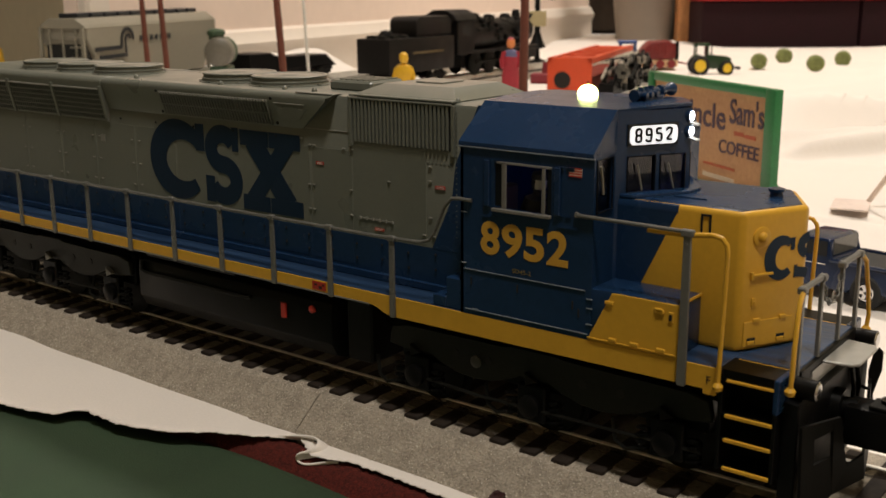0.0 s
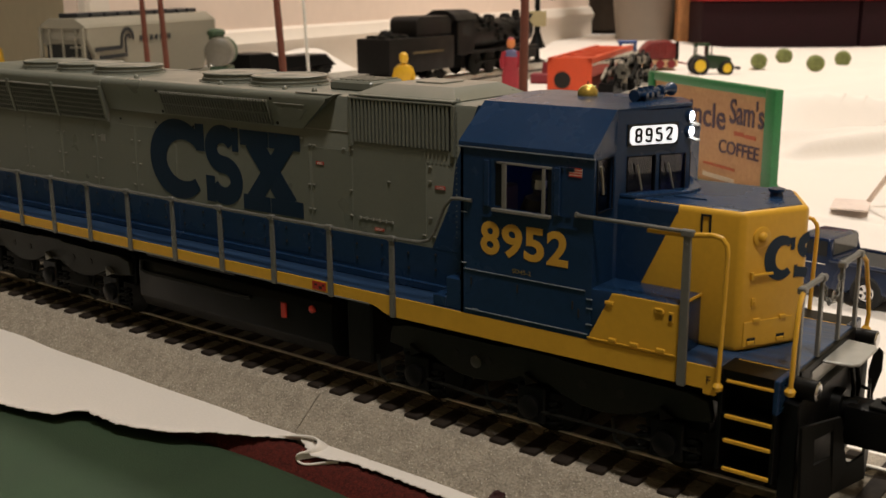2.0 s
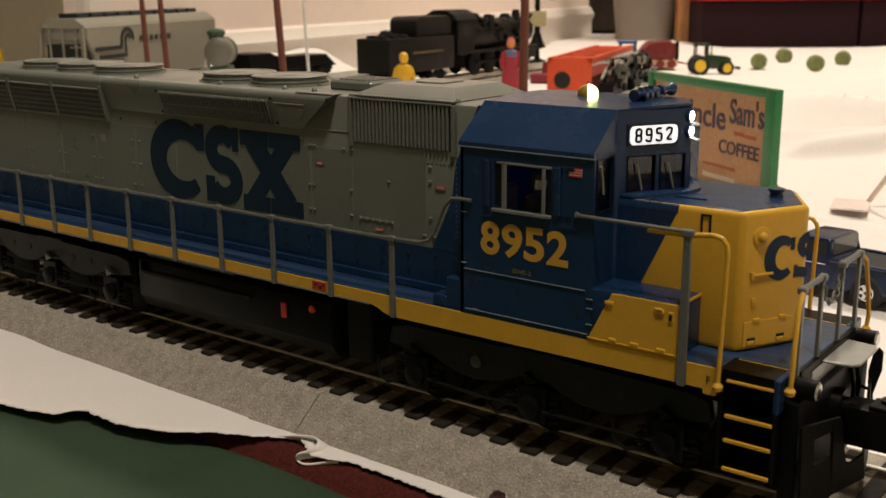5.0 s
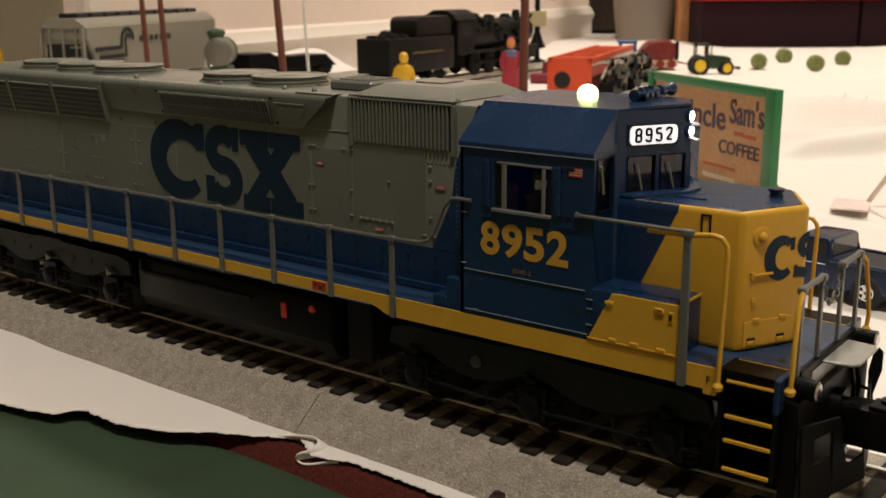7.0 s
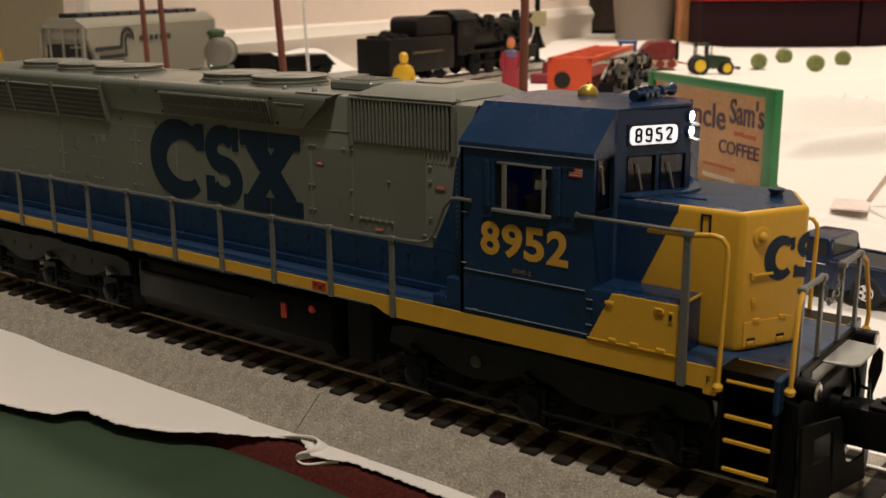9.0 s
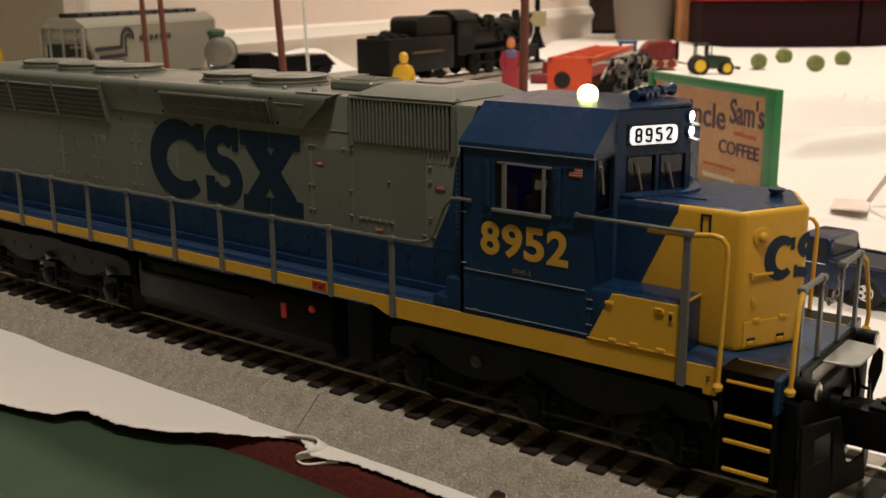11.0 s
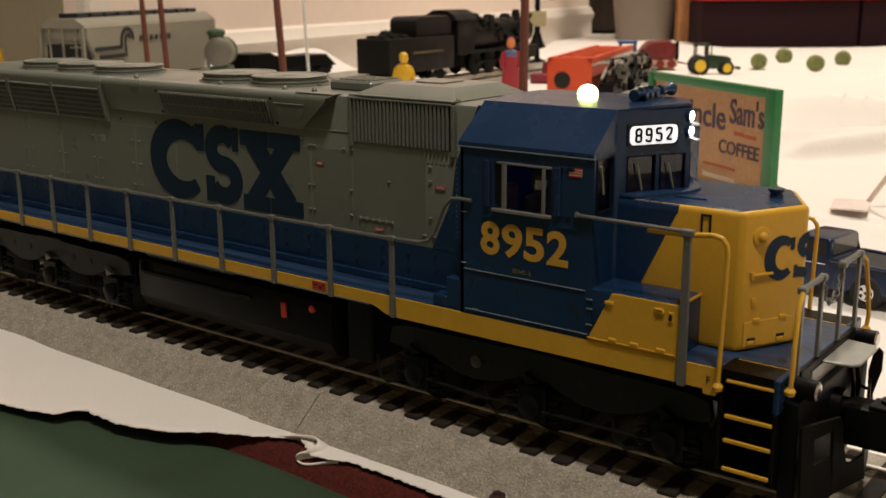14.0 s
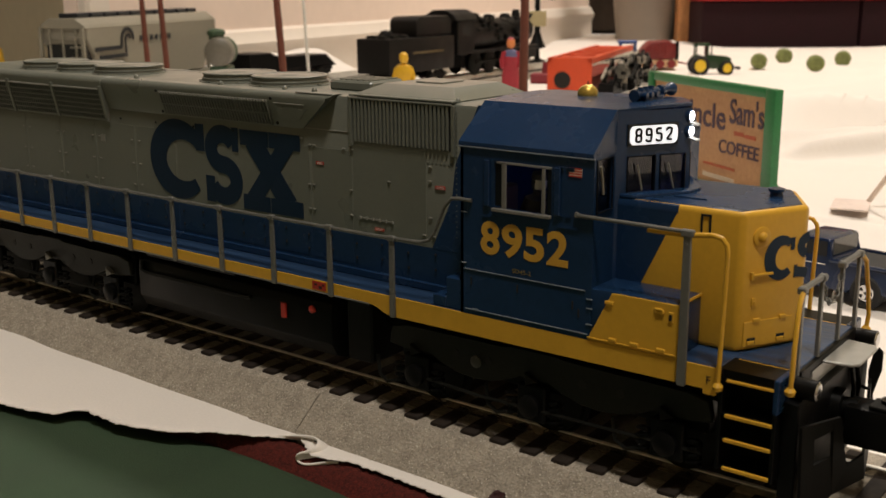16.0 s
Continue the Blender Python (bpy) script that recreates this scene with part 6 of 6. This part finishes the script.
def make_steam():
    yaw = 95
    m = pose(-0.641, 0.588, 0, 0, 0, yaw) @ Matrix.Translation((0, -0.006, 0))
    BK = mat("satin_black_engine", (0.005, 0.0042, 0.004), 0.55, grain=500, vary=0.4, stain=60, spec=0.22)
    tn = thing("steam_tender", "black model tender with raised coal bunker", "model train car", m)
    bm = B()
    box(bm, 0, 118, -20, 20, 12, 46, 1, seg=2)
    part("tank", bm, BK, tn)
    bm = B()
    prism(bm, [(52, 46), (52, 62), (58, 66), (112, 66), (118, 62), (118, 46)], "y", -17, 17, 2, 2)
    part("coal_bunker", bm, BK, tn)
    bm = B()
    lathe(bm, [(7, 46), (7, 50), (5, 53), (1, 54)], (22, 0, 0), "z", 16)
    part("filler_hatch", bm, BK, tn)
    bm = B()
    for x in (36, 44):
        box(bm, x, x + 3, -8, 8, 46, 49)
    part("deck_bars", bm, BK, tn)
    bm = B()
    box(bm, 40, 96, -20.3, -20, 30, 32)
    part("letter_line", bm, mat("dull_gold_line", (0.1, 0.075, 0.03), 0.5), tn, "dull gold line")
    trucks_for(tn, (28, 92))
    en = thing("steam_locomotive", "black model steam locomotive with long boiler", "model train", m)
    bm = B()
    box(bm, 126, 160, -20, 20, 24, 60, 1)
    prism(bm, [(-22, 60), (-18, 66), (-8, 71), (8, 71), (18, 66), (22, 60)], "x", 120, 164, .5)
    part("cab", bm, BK, en)
    for s in (-1, 1):
        bm = B()
        box(bm, 134, 152, *sorted((s * 20.2, s * 20)), 44, 56)
        part("cab_window", bm, DARKHOLE, en)
    bm = B()
    lathe(bm, [(2, 160), (18.5, 160), (18.5, 200), (16, 240), (16, 300), (15, 304), (1, 306)], (0, 0, 44), "x", 28)
    part("boiler", bm, BK, en)
    for x, r, h in ((190, 7, 66), (222, 6, 64), (262, 7, 64), (288, 5, 68)):
        bm = B()
        lathe(bm, [(r, 56), (r, h - 3), (r * .7, h), (1, h + .5)], (x, 0, 0), "z", 16)
        part("dome", bm, BK, en)
    bm = B()
    tube(bm, [(165, -19.5, 50), (300, -17, 50)], .8, 6)
    part("handrail", bm, BK, en)
    bm = B()
    box(bm, 160, 312, -19, 19, 24, 27, .5)
    part("running_board", bm, BK, en)
    bm = B()
    box(bm, 150, 310, -9, 9, 8, 24, .5)
    part("frame", bm, BK, en)
    for x in (172, 204, 236, 268):
        for s in (-1, 1):
            bm = B()
            lathe(bm, [(3, -1.5), (12.5, -1.5), (13.5, -1), (13.5, 1), (12.5, 1.5), (3, 1.5)], (x, s * 12.5, 13.5), "y", 24)
            part("driving_wheel", bm, GRIMY, en)
    bm = B()
    box(bm, 170, 270, -16, -14.5, 12, 15, .4)
    part("side_rod", bm, GRIMY, en)
    bm = B()
    box(bm, 280, 306, -20, -11, 12, 24, 2)
    part("cylinder", bm, BK, en)
    # pipes, pumps and steps along the boiler, and lumps of coal on the tender
    rnd = random.Random(12)
    for i in range(34):
        x, a = rnd.uniform(168, 300), rnd.uniform(20, 150)
        y, z = -17.5 * math.cos(radians(a - 90)) if a > 90 else -17.5, 44 + 17 * math.sin(radians(a - 40))
        bm = B()
        if i % 3:
            box(bm, x - rnd.uniform(1.5, 5), x + rnd.uniform(1.5, 5), y - 2.5, y + 2.5, z - rnd.uniform(1, 3), z + rnd.uniform(1, 4), .5)
        else:
            tube(bm, [(x - 12, y - 1, z), (x, y - 2.5, z - 3), (x + 10, y - 1, z + 2)], .9, 6)
        part("boiler_fitting", bm, GRIMY if i % 2 else BK, en)
    bm = B()
    for i in range(60):
        x, y, r = rnd.uniform(4, 50), rnd.uniform(-17, 17), rnd.uniform(1.5, 3.5)
        box(bm, x - r, x + r, y - r, y + r, 44, 45.5 + r * rnd.uniform(.6, 1.3), .4)
    part("coal", bm, GRIMY, tn, "heap of black coal lumps")["kind"] = "stuff"
    back_track(m.translation.x, m.translation.y, yaw, -80, 700)


def make_orange_car():
    th = thing("orange_car", "bright orange open-top model car with round end hole", "model train car", pose(-0.490, 0.7175, 0, 0, 0, 108))
    OR = mat("orange_plastic", (0.62, 0.07, 0.018), 0.4, vary=0.1)
    bm = B()
    box(bm, 0, 3, -22.5, 22.5, -10, 26, .5)
    part("end_wall", bm, OR, th, "orange end wall")
    bm = B()
    cyl(bm, (-.3, 7, 4), (.0, 7, 4), 8.5, 8.5, 24)
    part("end_hole", bm, DARKHOLE, th, "round dark hole")
    for s in (-1, 1):
        bm = B()
        box(bm, 0, 235, *sorted((s * 22.5, s * 17.5)), 20, 26, .5)
        part("top_beam", bm, OR, th)
    for x in (40, 84, 128, 172, 214, 232):
        bm = B()
        box(bm, x, x + 12, -18, 18, 20, 24.5, .5)
        part("cross_beam", bm, OR, th)
    bm = B()
    box(bm, 3, 235, -15, 17, -10, 4, .5)
    part("inner_bin", bm, mat("dark_red_inside", (0.2, 0.02, 0.01), 0.6), th)
    # dark machinery lying along its side
    mc = thing("machinery_load", "heap of grey and black model machinery beside the orange car", "machinery", pose(-0.490, 0.7175, -0.013, 0, 0, 108) @ Matrix.Translation((0.004, -0.034, 0)))
    rnd = random.Random(4)
    G2 = mat("gunmetal_parts", (0.10, 0.095, 0.08), 0.4, 0.3, vary=0.5)
    G3 = mat("pale_metal_parts", (0.32, 0.29, 0.24), 0.4, 0.2, vary=0.4)
    for i in range(90):
        x, y, z = rnd.uniform(2, 190), rnd.uniform(-24, 4), rnd.uniform(0, 28)
        bm = B()
        k = rnd.random()
        if k < .45:
            r = rnd.uniform(2.5, 7)
            lathe(bm, [(1, -2), (r, -2), (r * 1.05, 0), (r, 2), (1, 2)], (x, y, z + r * .6), rnd.choice("xy"), 18)
        elif k < .8:
            w, d_, h = rnd.uniform(3, 11), rnd.uniform(3, 8), rnd.uniform(3, 9)
            box(bm, x - w / 2, x + w / 2, y - d_ / 2, y + d_ / 2, z, z + h, 1)
        else:
            tube(bm, [(x - 12, y, z + 3), (x, y - 2, z + 12), (x + 12, y, z + 5)], 1.6, 6)
        part("machine_piece", bm, rnd.choice((G2, GRIMY, BLACK, G3, BLACK)), mc)
    bm = B()
    box(bm, 0, 200, -10, 6, 0, 14, 1)
    part("machine_base", bm, BLACK, mc)


def make_posts():
    BR = mat("brown_pole_plastic", (0.11, 0.028, 0.015), 0.5, grain=400, vary=0.25)
    for x, y, lean, r in ((-611, 306, 1.5, 2.0), (-599, 315, 2.2, 2.1), (-577, 415, 3.2, 2.9), (-333, 396, -0.5, 2.9)):
        th = thing("telegraph_pole", "reddish brown model telegraph pole", "pole", pose(x * MM, y * MM, -0.013, 0, 0, 37) @ pose(0, 0, 0, 0, lean * -1, 0), "telegraph poles")
        bm = B()
        lathe(bm, [(r * 1.6, 0), (r * 1.45, 3), (r * 1.07, 5), (r, 80), (r * .88, 150), (1, 151)], seg=14)
        part("pole_shaft", bm, BR, th)
    th = thing("white_pole", "thin white model lamp pole", "pole", pose(-0.735, 0.601, -0.013, 0, -2.2, 37))
    bm = B()
    lathe(bm, [(7, 0), (6, 4), (1.8, 6), (1.3, 150), (.5, 151)], seg=12)
    part("pole_shaft", bm, WHITEP, th)
    th = thing("crossing_signal", "black model crossing signal with cream sign plate", "signal", pose(-0.757, 1.074, -0.013, 0, 0, 37.7))
    bm = B()
    lathe(bm, [(17, 0), (16, 5), (4, 9), (3.4, 22), (12, 24), (8, 34), (4.2, 46), (3.4, 110), (1, 112)], seg=18)
    part("mast", bm, BLACK, th)
    bm = B()
    box(bm, -13, 12, -5, -3.5, 53, 74, .4)
    part("sign_plate", bm, mat("cream_sign", (0.42, 0.36, 0.2), 0.6), th, "cream sign plate")
    for s in (-1, 1):
        bm = B()
        lathe(bm, [(1, -4), (9, -4), (9.5, 0), (5, 4)], (s * 19, 0, 98), "y", 20)
        part("signal_disc", bm, BLACK, th)
    bm = B()
    box(bm, -20, 20, -1.5, 1.5, 95, 99)
    part("cross_arm", bm, BLACK, th)
    th = thing("red_switch", "small dark red track switch toy beside the track", "toy", pose(-0.592, 0.835, -0.013, 0, 0, 20))
    bm = B()
    box(bm, -16, 16, -8, 8, 0, 12, 2)
    cyl(bm, (0, 0, 12), (0, 0, 24), 4, 3, 12)
    part("body", bm, mat("dull_red_plastic", (0.22, 0.02, 0.03), 0.5), th)


def make_back_furniture():
    # plain dark box with a red top, in place of a couch
    m = pose(-0.737, 1.562, -0.013, 0, 0, 37.6)
    th = thing("storage_trunk", "low dark wine-red box with a bright red top, for a couch", "trunk", m)
    LE = mat("dark_wine_leather", (0.018, 0.006, 0.008), 0.7, spec=0.12, grain=200, vary=0.25)
    bm = B()
    box(bm, 4, 278, 0, 300, 0, 79, 4, seg=2)
    part("front_panel", bm, LE, th)
    bm = B()
    box(bm, 282, 700, 0, 300, 0, 79, 4, seg=2)
    part("front_panel", bm, LE, th)
    bm = B()
    box(bm, 0, 710, -6, 306, 80, 120, 3, seg=2)
    part("lid", bm, mat("bright_red_top", (0.42, 0.012, 0.012), 0.5), th, "bright red top")
    th = thing("wooden_post", "square honey-coloured wooden post", "post", pose(-0.806, 1.652, -0.013, 0, 0, 37.6))
    bm = B()
    box(bm, -16, 16, -16, 16, 0, 400, 1.5)
    part("post_shaft", bm, mat("honey_wood", (0.36, 0.16, 0.055), 0.5, grain=120, vary=0.25), th)
    th = thing("waste_bin", "round grey-beige plastic bin standing behind the layout", "bin", pose(-0.893, 1.665, -0.013))
    bm = B()
    lathe(bm, [(49, 0), (53, 4), (88, 320), (92, 330), (86, 330), (50, 8), (2, 6)], seg=48)
    part("bin_wall", bm, mat("grey_beige_plastic", (0.20, 0.165, 0.13), 0.5, grain=60, vary=0.05), th)
    # dark box added to fill the shaded gap between wall and bin
    th = thing("tall_cabinet", "tall dark brown box added for the shaded gap beyond the wall's end", "cabinet", m)
    DB = mat("dark_gap_brown", (0.035, 0.024, 0.016), 0.6, spec=0.2, grain=60, vary=0.3)
    for x0, x1 in ((-250, -62), (-60, 130)):
        bm = B()
        box(bm, x0, x1, 500, 518, 10, 488, 2)
        part("door", bm, DB, th)
    bm = B()
    box(bm, -254, 134, 518, 700, 0, 492, 2)
    part("body", bm, DB, th)
    th = thing("track_clip", "small dark maroon plastic clip at the roadbed's edge", "clip", pose(-0.0545, -0.0345, -0.0103, 0, 0, 12))
    bm = B()
    box(bm, -1.4, 1.4, -1.6, 1.6, 0, 3.6, .3)
    cyl(bm, (0, 0, 3.4), (0, 0, 4.2), .9, .7, 10)
    part("clip_body", bm, mat("maroon_plastic", (0.04, 0.012, 0.014), 0.5), th)
    th = thing("flat_card", "pale pink flat card with a thin rod on the sheet", "card", pose(-0.135, 0.345, -0.0095, 0, 0, 30))
    bm = B()
    box(bm, -13.5, 13.5, -8.8, 8.8, 0, .9, .2)
    part("card", bm, mat("pale_pink_card", (0.74, 0.62, 0.56), 0.7), th)
    bm = B()
    tube(bm, [(10.5, -7.6, .8), (7.1, -22.7, 27)], 1.3, 8)
    part("rod", bm, mat("pale_rod", (0.66, 0.55, 0.47), 0.6), th, "thin pale rod")
    th.matrix_basis = pose(-0.0965, 0.338, -0.0125, 0, 0, 103)


make_cloths()
make_lint()
make_billboard()
make_pickup()
make_tractor()
make_bales()
make_baler()
make_figures()
make_hopper()
make_tank_car()
make_gondola()
make_steam()
make_orange_car()
make_posts()
make_back_furniture()


def motions():
    """The beacon's drum turns half round at each flash."""
    rows, turn, t = [(0.0, 0.0)], 0.0, 0.0
    k = 0
    while True:
        for s in (0.765 * k + 0.40, 0.765 * (k + 1) - (0.045 if k == 16 else 0)):
            if s + 1 / FPS > 16.0:
                break
            rows += [(s - 1 / FPS, turn), (s, turn + 89), (s + 1 / FPS, turn + 178)]
            turn += 180
        else:
            k += 1
            continue
        break
    rows.append((16.0, turn))
    loc = DRUM.matrix_basis.translation.copy()
    base = math.degrees(math.atan2(EYE.y - loc.y, EYE.x - loc.x)) - 90
    walk(DRUM, [(t, Matrix.Translation(loc) @ pose(0, 0, 0, 0, 0, base + a)) for t, a in rows])


motions()
